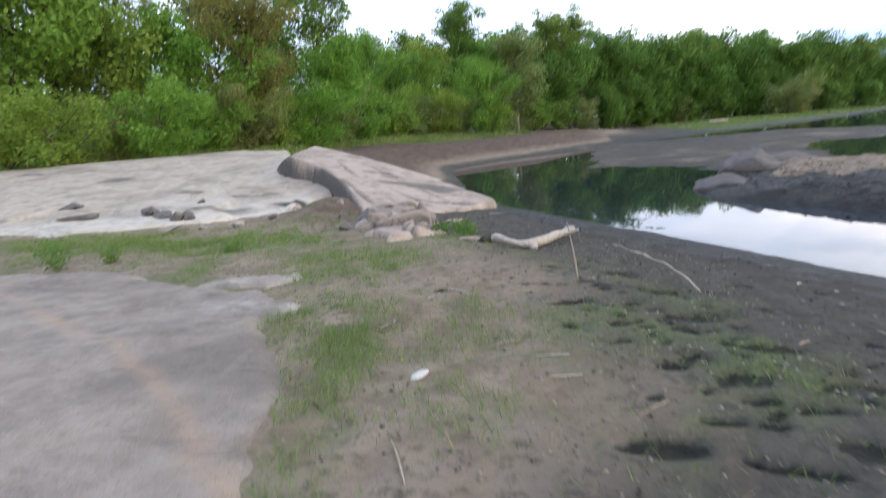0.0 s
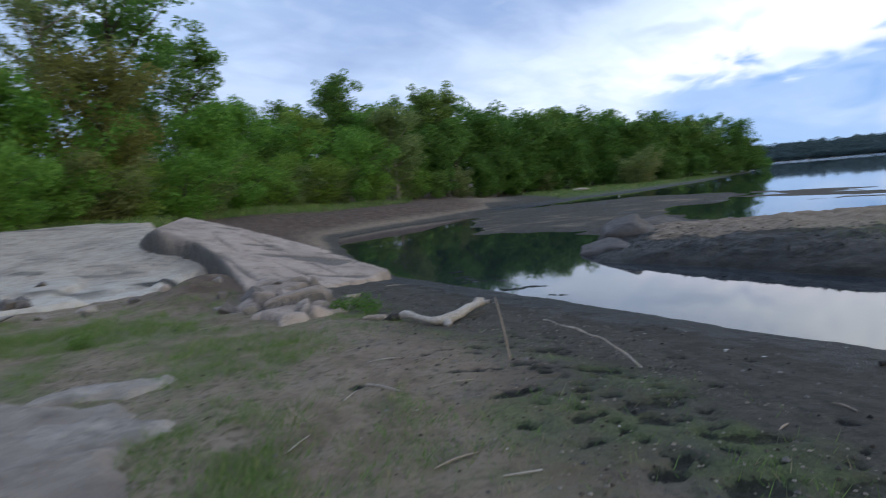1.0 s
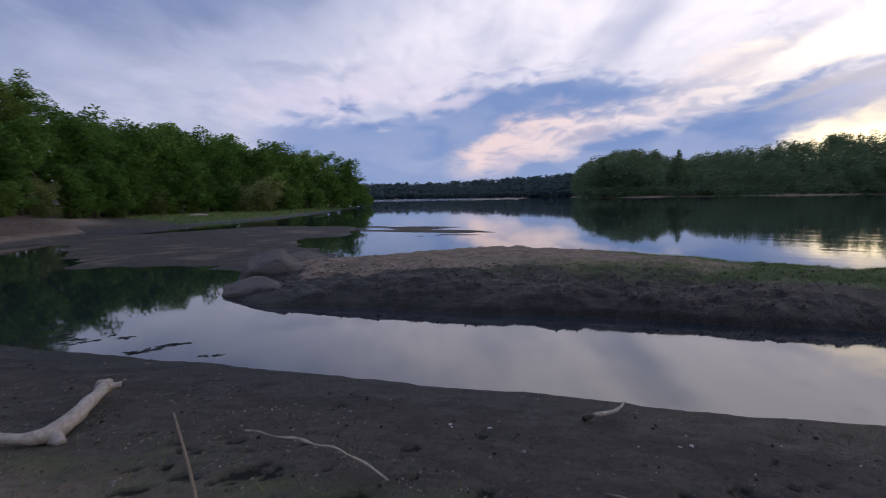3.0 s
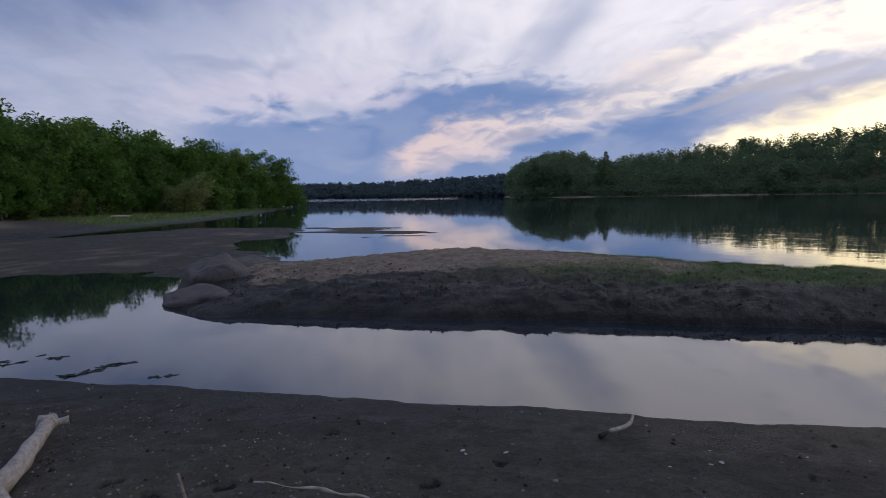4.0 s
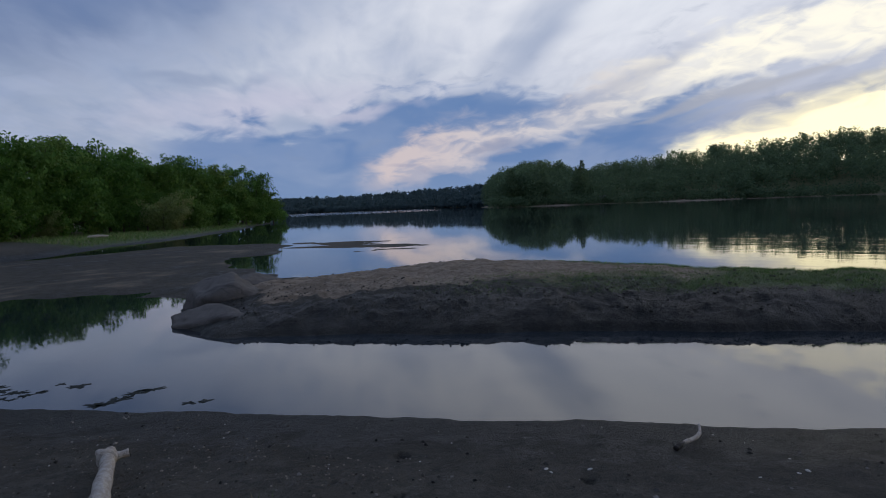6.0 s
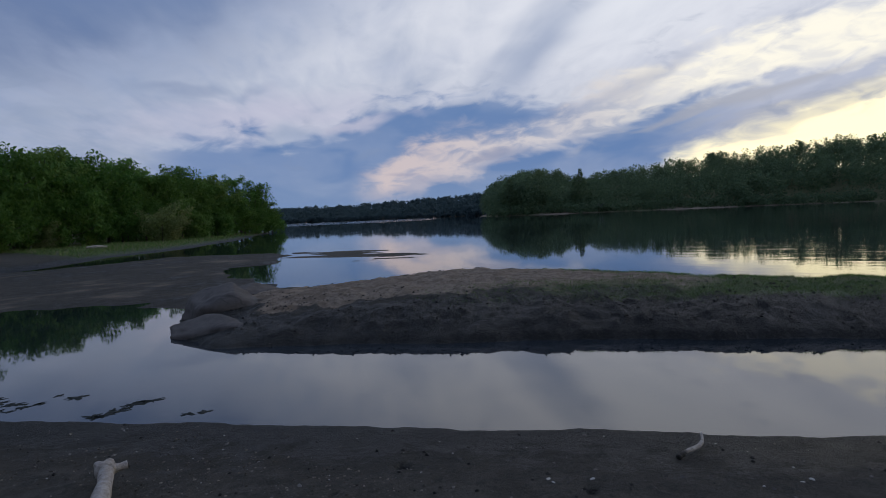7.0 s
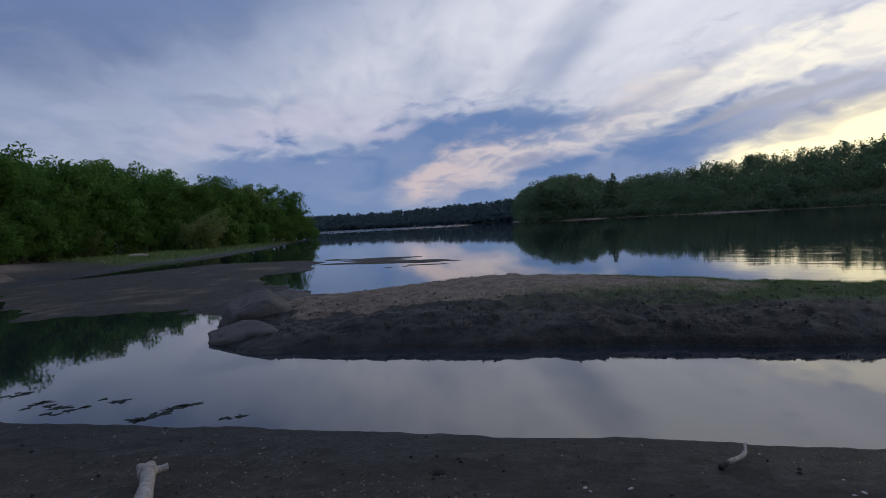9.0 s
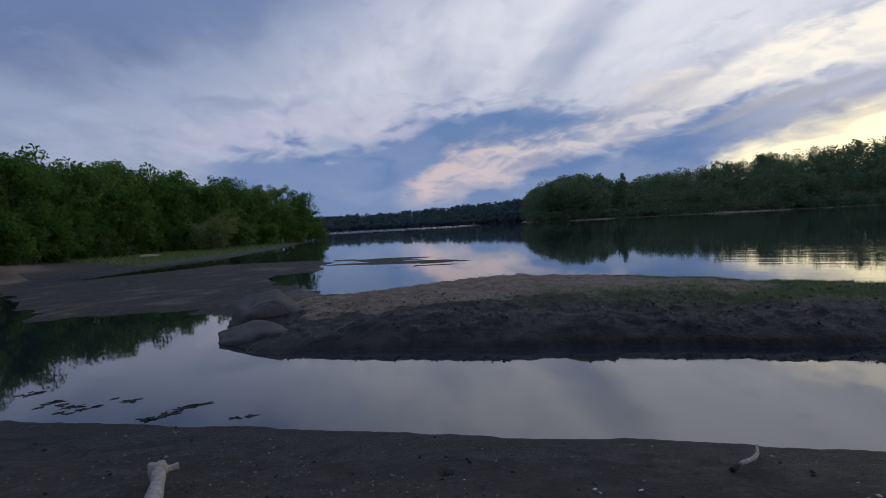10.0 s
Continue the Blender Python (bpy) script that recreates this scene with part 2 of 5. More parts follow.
def mat_ground():
    m = Mat("shore_mud_and_sand", 0.9, 0.17)
    big, mid, clump, fine = m.noise(0.7, 5), m.noise(3.4, 6, 0.62), m.noise(13.0, 5, 0.65), m.noise(42.0, 5, 0.7)
    grit = m.noise(170.0, 3, 0.7)
    dry = m.mix(m.ramp(mid, 0.32, 0.68), (0.198, 0.146, 0.104), (0.345, 0.268, 0.200))
    dry = m.mix(m.ramp(big, 0.42, 0.62, 0, 0.5), dry, (0.315, 0.250, 0.190))
    dry = m.mix(m.math("MULTIPLY", m.ramp(clump, 0.48, 0.68, 0, 0.8), m.ramp(big, 0.35, 0.6, 0.4, 1)), dry, (0.090, 0.070, 0.048))
    red = m.mix(m.ramp(mid, 0.35, 0.65), (0.080, 0.055, 0.042), (0.150, 0.108, 0.084))
    red = m.mix(m.ramp(clump, 0.52, 0.66, 0, 0.5), red, (0.09, 0.06, 0.045))
    c = m.mix(m.attr("red"), dry, red)
    speck = m.noise(27.0, 6, 0.75)
    c = m.mix(m.ramp(speck, 0.55, 0.68, 0, 0.6), c, (0.072, 0.060, 0.046))
    c = m.mix(m.ramp(speck, 0.42, 0.33, 0, 0.55), c, (0.320, 0.275, 0.225))
    damp = m.mix(m.ramp(mid, 0.32, 0.7), (0.061, 0.054, 0.044), (0.123, 0.110, 0.090))
    damp = m.mix(m.ramp(clump, 0.48, 0.64, 0, 0.7), damp, (0.050, 0.048, 0.042))
    damp = m.mix(m.ramp(speck, 0.56, 0.70, 0, 0.8), damp, (0.034, 0.033, 0.028))
    damp = m.mix(m.ramp(speck, 0.42, 0.32, 0, 0.6), damp, (0.195, 0.184, 0.162))
    damp = m.mix(m.ramp(fine, 0.55, 0.66, 0, 0.5), damp, (0.040, 0.037, 0.031))
    damp = m.mix(m.ramp(grit, 0.52, 0.66, 0, 0.55), damp, (0.026, 0.025, 0.022))
    damp = m.mix(m.ramp(grit, 0.46, 0.34, 0, 0.45), damp, (0.150, 0.140, 0.122))
    damp_at = m.ramp(m.math("ADD", m.attr("wet"), m.math("MULTIPLY", m.math("SUBTRACT", mid, 0.5), 0.5)), 0.12, 0.42)
    c = m.mix(damp_at, c, damp)
    mud = m.mix(m.ramp(mid, 0.35, 0.7), (0.014, 0.0135, 0.012), (0.034, 0.031, 0.027))
    mud = m.mix(m.ramp(clump, 0.5, 0.68, 0, 0.65), mud, (0.019, 0.017, 0.014))
    mud = m.mix(m.ramp(fine, 0.54, 0.66, 0, 0.6), mud, (0.105, 0.096, 0.082))
    film = m.noise(0.55, 6, 0.62, (1.0, 2.2, 1))
    mud = m.mix(m.ramp(film, 0.52, 0.68, 0, 0.4), mud, (0.085, 0.079, 0.068))
    mud = m.mix(m.ramp(speck, 0.43, 0.33, 0, 0.45), mud, (0.100, 0.092, 0.080))
    wet = m.attr("wet")
    wetm = m.ramp(m.math("ADD", wet, m.math("MULTIPLY", m.math("SUBTRACT", mid, 0.5), 0.8)), 0.45, 0.85)
    c = m.mix(wetm, c, mud)
    moss = m.mix(m.ramp(fine, 0.38, 0.66), (0.070, 0.105, 0.032), (0.165, 0.205, 0.078))
    g = m.math("ADD", m.attr("green"), m.math("MULTIPLY", m.math("SUBTRACT", m.noise(2.6, 7, 0.7), 0.5), 1.5))
    gm = m.math("MULTIPLY", m.ramp(g, 0.30, 1.1, 0, 0.64), m.ramp(m.attr("green"), 0.02, 0.25))
    c = m.mix(gm, c, moss)
    # near-black colour inside the foot and hoof marks
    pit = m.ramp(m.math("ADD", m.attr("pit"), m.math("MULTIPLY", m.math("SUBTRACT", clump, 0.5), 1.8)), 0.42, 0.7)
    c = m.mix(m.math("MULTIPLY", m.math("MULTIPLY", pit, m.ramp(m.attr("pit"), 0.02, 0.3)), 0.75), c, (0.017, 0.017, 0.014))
    c = m.mix(m.ramp(grit, 0.62, 0.72, 0, 0.4), c, (0.30, 0.265, 0.23))
    m.colour(c)
    m.rough(m.ramp(wetm, 0, 1, 0.95, 0.50))
    h = m.math("ADD", m.math("MULTIPLY", fine, 0.8), m.math("ADD", m.math("MULTIPLY", mid, 1.0), m.math("MULTIPLY", clump, 1.6)))
    return m.bump(m.math("ADD", m.math("ADD", h, m.math("MULTIPLY", speck, 1.5)), m.math("MULTIPLY", grit, 0.35)), 0.7, 0.045).m


def mat_rock(name, base, light, dark, vein=None, flaws=0.6):
    m = Mat(name, 0.85, 0.3)
    big, mid, fine = m.noise(0.8, 5), m.noise(5.0, 7, 0.65), m.noise(60.0, 5, 0.7)
    c = m.mix(m.ramp(mid, 0.3, 0.7), base, light)
    c = m.mix(m.ramp(big, 0.48, 0.68, 0, 0.75), c, dark)
    c = m.mix(m.ramp(m.noise(2.3, 7, 0.7), 0.52, 0.64, 0, 0.6), c, tuple(k * 0.8 for k in dark))
    c = m.mix(m.ramp(fine, 0.55, 0.70, 0, 0.6), c, tuple(k * 0.45 for k in dark))
    streak = m.noise(1.6, 5, 0.6, (3.2, 0.5, 1))
    c = m.mix(m.ramp(streak, 0.58, 0.78, 0, 0.2), c, tuple(k * 1.15 for k in light))
    if vein:
        c = m.mix(m.math("MULTIPLY", m.attr("vein"), m.ramp(mid, 0.3, 0.6, 0.35, 1)), c, vein)
    dash = m.noise(2.6, 6, 0.6, (0.55, 2.6, 1))
    c = m.mix(m.ramp(dash, 0.60, 0.68, 0, min(0.6, 2.0 * flaws)), c, tuple(k * 0.45 for k in dark))
    # mask of stains, cracks and the painted shade on the tilted slab's side
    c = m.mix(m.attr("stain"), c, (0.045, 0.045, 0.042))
    flaw = m.noise(0.9, 5, 0.55, (0.8, 1.7, 1))
    line = m.ramp(m.math("ABSOLUTE", m.math("SUBTRACT", flaw, 0.5), 0), 0.0, 0.010, 1, 0)
    line = m.math("MULTIPLY", line, m.ramp(big, 0.45, 0.6))
    c = m.mix(m.math("MULTIPLY", line, flaws), c, (0.05, 0.045, 0.04))
    c = m.mix(m.ramp(m.noise(26.0, 5, 0.7), 0.56, 0.7, 0, 0.35), c, tuple(k * 0.7 for k in dark))
    grain = m.noise(140.0, 3, 0.7)
    c = m.mix(m.ramp(grain, 0.54, 0.68, 0, 0.45), c, tuple(k * 0.5 for k in dark))
    c = m.mix(m.ramp(grain, 0.46, 0.33, 0, 0.4), c, tuple(k * 1.25 for k in light))
    m.colour(c)
    h = m.math("SUBTRACT", m.math("ADD", m.math("MULTIPLY", mid, 0.7), m.math("MULTIPLY", fine, 0.45)), m.math("MULTIPLY", line, 0.6 * flaws))
    h = m.math("ADD", h, m.math("ADD", m.math("MULTIPLY", m.noise(18.0, 5, 0.65), 0.7), m.math("MULTIPLY", grain, 0.15)))
    return m.bump(m.math("SUBTRACT", h, m.math("MULTIPLY", dash, 0.4 * flaws)), 0.6, 0.022).m


def mat_leaf(name, a, b, c, clump=0.45):
    """Leaves: colour differs from tree to tree and from leaf to leaf."""
    m = Mat(name, 0.6, 0.25)
    col = m.mix(m.ramp(m.island(), 0.0, 1.0), a, b)
    col = m.mix(m.ramp(m.random(), 0.3, 1.0, 0, 0.75), col, c)
    m.colour(m.mix(m.ramp(m.noise(clump, 3), 0.4, 0.65, 0, 0.5), col, tuple(k * 0.7 for k in a)))
    tr = m.nt.nodes.new("ShaderNodeBsdfTranslucent")
    m.link(col, tr.inputs[0])
    ad = m.nt.nodes.new("ShaderNodeMixShader")
    ad.inputs[0].default_value = 0.5
    m.nt.links.new(m.bsdf.outputs[0], ad.inputs[1])
    m.nt.links.new(tr.outputs[0], ad.inputs[2])
    m.nt.links.new(ad.outputs[0], m.nt.nodes["Material Output"].inputs[0])
    return m.m


def mat_bark(name, a, b):
    m = Mat(name, 0.9, 0.2)
    n = m.noise(9.0, 6, 0.65, (1, 1, 0.25))
    return m.colour(m.mix(m.ramp(n, 0.35, 0.65), a, b)).bump(n, 0.8, 0.03).m


def mat_wood(name, a, b, dark):
    m = Mat(name, 0.8, 0.25)
    n = m.noise(38.0, 6, 0.7, (0.6, 0.35, 1))
    c = m.mix(m.ramp(n, 0.3, 0.7), a, b)
    c = m.mix(m.ramp(m.noise(17.0, 6, 0.7), 0.54, 0.68, 0, 0.7), c, dark)
    return m.colour(c).bump(n, 0.9, 0.012).m


def mat_plain(name, a, b, scale=30.0, rough=0.8):
    m = Mat(name, rough, 0.3)
    n = m.noise(scale, 5, 0.6)
    return m.colour(m.mix(m.ramp(n, 0.35, 0.65), a, b)).bump(n, 0.4, 0.004).m


def mat_water():
    m = Mat("still_lake_water", 0.03, 0.5)
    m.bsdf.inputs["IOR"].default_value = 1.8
    m.colour(m.mix(m.ramp(m.noise(0.5, 3), 0.4, 0.7), (0.012, 0.018, 0.024), (0.018, 0.024, 0.031)))
    calm = m.noise(2.2, 3, 0.5, (1, 0.6, 1))
    ripple = m.noise(0.9, 4, 0.55, (1.0, 1.0, 1))
    far = m.nt.nodes.new("ShaderNodeVectorMath")
    far.operation = "LENGTH"
    m.link(m.pos, far.inputs[0])
    breeze = m.ramp(far.outputs["Value"], 20, 60, 0.0, 0.5)
    east = m.nt.nodes.new("ShaderNodeSeparateXYZ")
    m.link(m.pos, east.inputs[0])
    open_lake = m.ramp(m.math("SUBTRACT", m.math("MULTIPLY", east.outputs[1], 1.3), east.outputs[0]), 0, 30)
    gust = m.math("MULTIPLY", m.ramp(far.outputs["Value"], 190, 270, 0.0, 28.0), open_lake)
    patch = m.ramp(m.noise(0.03, 3), 0.42, 0.6)
    h = m.math("ADD", m.math("MULTIPLY", calm, 0.08), m.math("MULTIPLY", ripple, m.math("ADD", m.math("ADD", m.math("MULTIPLY", patch, breeze), gust), 0.10)))
    swell = m.noise(1.3, 3, 0.5, (1.0, 0.14, 1))
    swell = m.math("MULTIPLY", swell, m.math("MULTIPLY", m.ramp(m.math("SUBTRACT", east.outputs[0], m.math("MULTIPLY", east.outputs[1], 2.0)), -2, 10, 0, 2.4), m.ramp(m.noise(0.05, 2), 0.4, 0.55, 0.3, 1)))
    return m.bump(m.math("ADD", h, swell), 0.10, 0.05).m


MUD = mat_ground()
ROCK_NEAR = mat_rock("grey_bedrock_with_tan_vein", (0.208, 0.168, 0.136), (0.300, 0.250, 0.205), (0.136, 0.111, 0.092), (0.34, 0.235, 0.16), 0.12)
ROCK_PALE = mat_rock("pale_bedrock", (0.320, 0.262, 0.205), (0.450, 0.382, 0.305), (0.21, 0.176, 0.145), (0.50, 0.455, 0.39))
ROCK_WARM = mat_rock("pinkish_grey_bedrock", (0.305, 0.236, 0.190), (0.415, 0.332, 0.275), (0.21, 0.166, 0.135))
STONE = mat_rock("loose_stone", (0.200, 0.172, 0.150), (0.320, 0.285, 0.252), (0.10, 0.09, 0.082))
STONE_DARK = mat_rock("dark_broken_stone", (0.105, 0.088, 0.080), (0.175, 0.152, 0.138), (0.060, 0.052, 0.048))
STONE_MUDDY = mat_rock("mud_coated_stone", (0.102, 0.087, 0.077), (0.152, 0.131, 0.117), (0.066, 0.058, 0.053))
LEAF_MID = mat_leaf("leaves_mid_green", (0.105, 0.220, 0.045), (0.165, 0.300, 0.068), (0.200, 0.260, 0.062))
LEAF_DARK = mat_leaf("leaves_dark_green", (0.072, 0.160, 0.028), (0.130, 0.238, 0.045), (0.125, 0.205, 0.040))
LEAF_PALE = mat_leaf("leaves_grey_green", (0.170, 0.235, 0.075), (0.250, 0.305, 0.110), (0.270, 0.255, 0.095))
# leaf colour lightened and blued to carry the haze over the lake
LEAF_FAR_HAZE = mat_leaf("far_leaves_in_haze", (0.085, 0.140, 0.078), (0.158, 0.222, 0.110), (0.145, 0.195, 0.088), 0.10)
# the ridge's blue haze is put into this leaf colour
LEAF_RIDGE_HAZE = mat_leaf("distant_ridge_leaves_in_haze", (0.062, 0.100, 0.108), (0.108, 0.152, 0.156), (0.090, 0.128, 0.128), 0.1)
LEAF_NEAR = mat_leaf("leaves_light_green", (0.125, 0.275, 0.042), (0.205, 0.370, 0.068), (0.265, 0.330, 0.066))
LEAF_RUST = mat_leaf("leaves_olive_brown", (0.165, 0.205, 0.055), (0.240, 0.260, 0.078), (0.235, 0.215, 0.062))
BARK = mat_bark("grey_brown_bark", (0.055, 0.045, 0.036), (0.125, 0.105, 0.085))
BARK_PALE = mat_bark("pale_bark", (0.20, 0.175, 0.15), (0.33, 0.30, 0.26))
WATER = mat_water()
DRIFTWOOD = mat_wood("bleached_driftwood", (0.29, 0.245, 0.205), (0.46, 0.405, 0.355), (0.13, 0.105, 0.085))
STICKWOOD = mat_wood("weathered_stick", (0.26, 0.20, 0.15), (0.38, 0.31, 0.25), (0.12, 0.09, 0.07))
# dark wood; also fills in for shade in hollows and beside a stick
DARK_WOOD_SHADE = mat_wood("dark_wood_and_shade", (0.025, 0.022, 0.02), (0.05, 0.043, 0.037), (0.015, 0.013, 0.012))
SHELL = mat_plain("bleached_mussel_shell", (0.36, 0.34, 0.31), (0.56, 0.53, 0.49), 60)


def mat_blade():
    m = Mat("grass_blades", 0.7, 0.15)
    c = m.mix(m.ramp(m.island(), 0.0, 0.8), (0.075, 0.148, 0.030), (0.170, 0.248, 0.074))
    return m.colour(m.mix(m.ramp(m.island(), 0.82, 0.92), c, (0.30, 0.25, 0.15))).m


BLADE = mat_blade()


# ---- numeric helpers ----
def vnoise(x, y, seed):
    """Smooth value noise between 0 and 1 on arrays."""
    xi, yi = np.floor(x).astype(np.int64), np.floor(y).astype(np.int64)
    fx, fy = x - xi, y - yi
    fx, fy = fx * fx * (3 - 2 * fx), fy * fy * (3 - 2 * fy)

    def h(a, b):
        k = (a * 374761393 + b * 668265263 + seed * 362437) & 0x7FFFFFFF
        k = ((k ^ (k >> 13)) * 1274126177) & 0x7FFFFFFF
        return ((k ^ (k >> 16)) & 0xFFFF) / 65535.0

    return (h(xi, yi) * (1 - fx) + h(xi + 1, yi) * fx) * (1 - fy) + (h(xi, yi + 1) * (1 - fx) + h(xi + 1, yi + 1) * fx) * fy


def fbm(x, y, scale, octaves=4, seed=1):
    """Layered noise, about -1 to 1."""
    total, amp, norm = 0.0, 1.0, 0.0
    for k in range(octaves):
        total = total + amp * (vnoise(x * scale, y * scale, seed + 17 * k) * 2 - 1)
        norm, amp, scale = norm + amp, amp * 0.5, scale * 2.03
    return total / norm


def sstep(v, lo, hi):
    t = np.clip((v - lo) / (hi - lo), 0, 1)
    return t * t * (3 - 2 * t)


def inside_by(x, y, poly):
    """Distance to the outline of a polygon, positive inside."""
    best = np.full(np.shape(x), 1e18)
    odd = np.zeros(np.shape(x), bool)
    for (ax, ay), (bx, by) in zip(poly, poly[1:] + poly[:1]):
        dx, dy = bx - ax, by - ay
        t = np.clip(((x - ax) * dx + (y - ay) * dy) / (dx * dx + dy * dy), 0, 1)
        best = np.minimum(best, (x - ax - t * dx) ** 2 + (y - ay - t * dy) ** 2)
        if dy:
            odd ^= ((ay > y) != (by > y)) & (x < dx * (y - ay) / dy + ax)
    return np.where(odd, 1, -1) * np.sqrt(best)


def mesh_from(name, verts, faces, mat, smooth=True):
    """A mesh from arrays; the faces all have the same number of corners."""
    me = bpy.data.meshes.new(name)
    verts, faces = np.asarray(verts, np.float32), np.asarray(faces, np.int32)
    n, k = faces.shape
    me.vertices.add(len(verts))
    me.vertices.foreach_set("co", verts.ravel())
    me.loops.add(n * k)
    me.loops.foreach_set("vertex_index", faces.ravel())
    me.polygons.add(n)
    me.polygons.foreach_set("loop_start", np.arange(0, n * k, k, dtype=np.int32))
    me.polygons.foreach_set("use_smooth", np.full(n, smooth))
    me.update(calc_edges=True)
    me.materials.append(mat)
    return me


def sheet(name, xs, ys, height, mat, masks=None):
    """A height field over two rows of coordinates, with named vertex masks."""
    gx, gy = np.meshgrid(xs, ys)
    gz = height(gx, gy)
    nx, ny = len(xs), len(ys)
    i = (np.arange(ny - 1)[:, None] * nx + np.arange(nx - 1)[None]).ravel()
    me = mesh_from(name, np.stack([gx, gy, gz], -1).reshape(-1, 3), np.stack([i, i + 1, i + nx + 1, i + nx], -1), mat)
    for key, values in (masks(gx, gy, gz) if masks else {}).items():
        me.attributes.new(key, "FLOAT", "POINT").data.foreach_set("value", np.asarray(values, np.float32).ravel())
    return new(name, me)


def part(name, bm, material, parent, label=""):
    me = bpy.data.meshes.new(name)
    bm.to_mesh(me)
    bm.free()
    me.materials.append(material)
    for p in me.polygons:
        p.use_smooth = True
    ob = new(name, me)
    ob.parent = parent
    return tagged(ob, label)


# ---- ground, beach, bar and lake bed ----
MAINLAND = [
    (60, -200), (22, -30), (11, -6), (7.2, 0.2), (5.45, 3.4), (4.93, 4.2), (4.28, 5.45), (3.58, 6.7), (2.78, 8.1), (1.90, 9.7), (1.30, 10.9),
    (0.90, 11.6), (0.10, 12.9), (-0.68, 15.9), (-1.0, 17.0), (-1.9, 23.0), (-2.1, 26.5), (0.4, 30.2), (4.8, 34.2), (6.5, 37.5), (8.2, 39.2), (10.8, 39.3),
    (16.5, 45.2), (22.8, 49.3), (36.4, 62.3), (55, 83), (68, 98), (80, 125), (60, 200), (-900, 420), (-900, -200),
]
BAR = [
    (4.20, 12.05), (5.25, 10.45), (6.12, 9.10), (6.90, 8.03), (7.60, 6.72), (8.72, 4.74), (10.35, 0.9), (12.3, -6), (20, -18), (28, -18), (19, -6),
    (14.5, 1.5), (13.1, 5.5), (13.4, 9.8), (13.0, 12.6), (11.0, 14.4), (9.3, 15.0), (8.0, 16.0), (6.6, 16.6), (5.6, 15.6), (4.65, 13.9),
]
FLAT = [
    (4.4, 36.0), (4.2, 29), (3.4, 23.5), (3.2, 21.2), (4.4, 20.5), (5.5, 19.2), (5.7, 16.6), (7.5, 14.6), (9.6, 16.5), (10.2, 19.0), (10.5, 20.4),
    (11.2, 22.3), (12.0, 25.4), (13.3, 26.3), (15.3, 25.6), (17.4, 28.2), (19.6, 30.4), (20.6, 33.2), (17.4, 38.8), (13.0, 37.8), (9.6, 36.6), (7.5, 38.0), (5.0, 37.6),
]
ISLET = [(18.0, 28.8), (18.6, 26.4), (17.4, 22.9), (17.7, 21.4), (20.2, 20.8), (22.4, 23.4), (24.0, 27.6), (23.2, 30.6), (20.6, 30.8)]
PRINTS = [
    (0.74, 4.33, 0.20, 0.09), (1.34, 3.98, 0.24, 0.12), (1.52, 4.06, 0.16, 0.10), (1.68, 3.51, 0.28, 0.10), (1.41, 3.03, 0.20, 0.12), (1.80, 2.96, 0.30, 0.10),
    (0.87, 2.44, 0.22, 0.10), (1.59, 2.40, 0.20, 0.12), (1.16, 4.46, 0.13, 0.09), (1.07, 3.20, 0.12, 0.08), (2.98, 3.36, 0.16, 0.18), (3.14, 3.20, 0.12, 0.10),
    (1.45, 4.83, 0.15, 0.12), (1.23, 5.46, 0.14, 0.10), (1.30, 3.78, 0.20, 0.14), (1.02, 4.85, 0.14, 0.09), (0.92, 5.62, 0.12, 0.10), (2.05, 2.70, 0.18, 0.10),
]


def dents(x, y):
    """Foot and hoof marks in the soft mud, between 0 and 1."""
    total = np.zeros(np.shape(x))
    rng = np.random.RandomState(4)
    marks = list(PRINTS)
    for _ in range(70):
        s, r = rng.uniform(1.6, 4.0), rng.uniform(-4.5, 3.4)
        s, r = s + 0.3 * rng.randn(), r
        marks.append((5.0 - 0.87 * s - 0.49 * r + 0.1, 4.3 - 0.49 * s + 0.87 * r + 0.1, rng.uniform(0.04, 0.12), rng.uniform(0.03, 0.07)))
    for _ in range(100):
        f = rng.uniform(-0.1, 1.1)
        marks.append((1.0 + 0.55 * f + 0.42 * rng.randn(), 5.9 - 3.6 * f + 0.3 * rng.randn(), rng.uniform(0.04, 0.12), rng.uniform(0.03, 0.06)))
    for _ in range(26):
        marks.append((3.08 + 0.22 * rng.randn(), 3.28 + 0.2 * rng.randn(), rng.uniform(0.05, 0.10), rng.uniform(0.04, 0.08)))
    for px, py, a, b in marks:
        a, b = a * 0.8, b * 0.75
        near = (np.abs(x - px) < 0.6) & (np.abs(y - py) < 0.6)
        if not near.any():
            continue
        t = rng.uniform(-0.5, 0.5)
        dx, dy = x[near] - px, y[near] - py
        p, q = dx * math.cos(t) + dy * math.sin(t), dy * math.cos(t) - dx * math.sin(t)
        r = np.sqrt((p / a) ** 2 + (q / b) ** 2) + 0.55 * fbm(x[near], y[near], 11, 3, 9)
        total[near] = np.maximum(total[near], 1 - sstep(r, 0.55, 1.1))
    return total


def shore_warp(x, y):
    return 0.10 * fbm(x, y, 0.9, 3, 5) + 0.035 * fbm(x, y, 6.0, 3, 6)


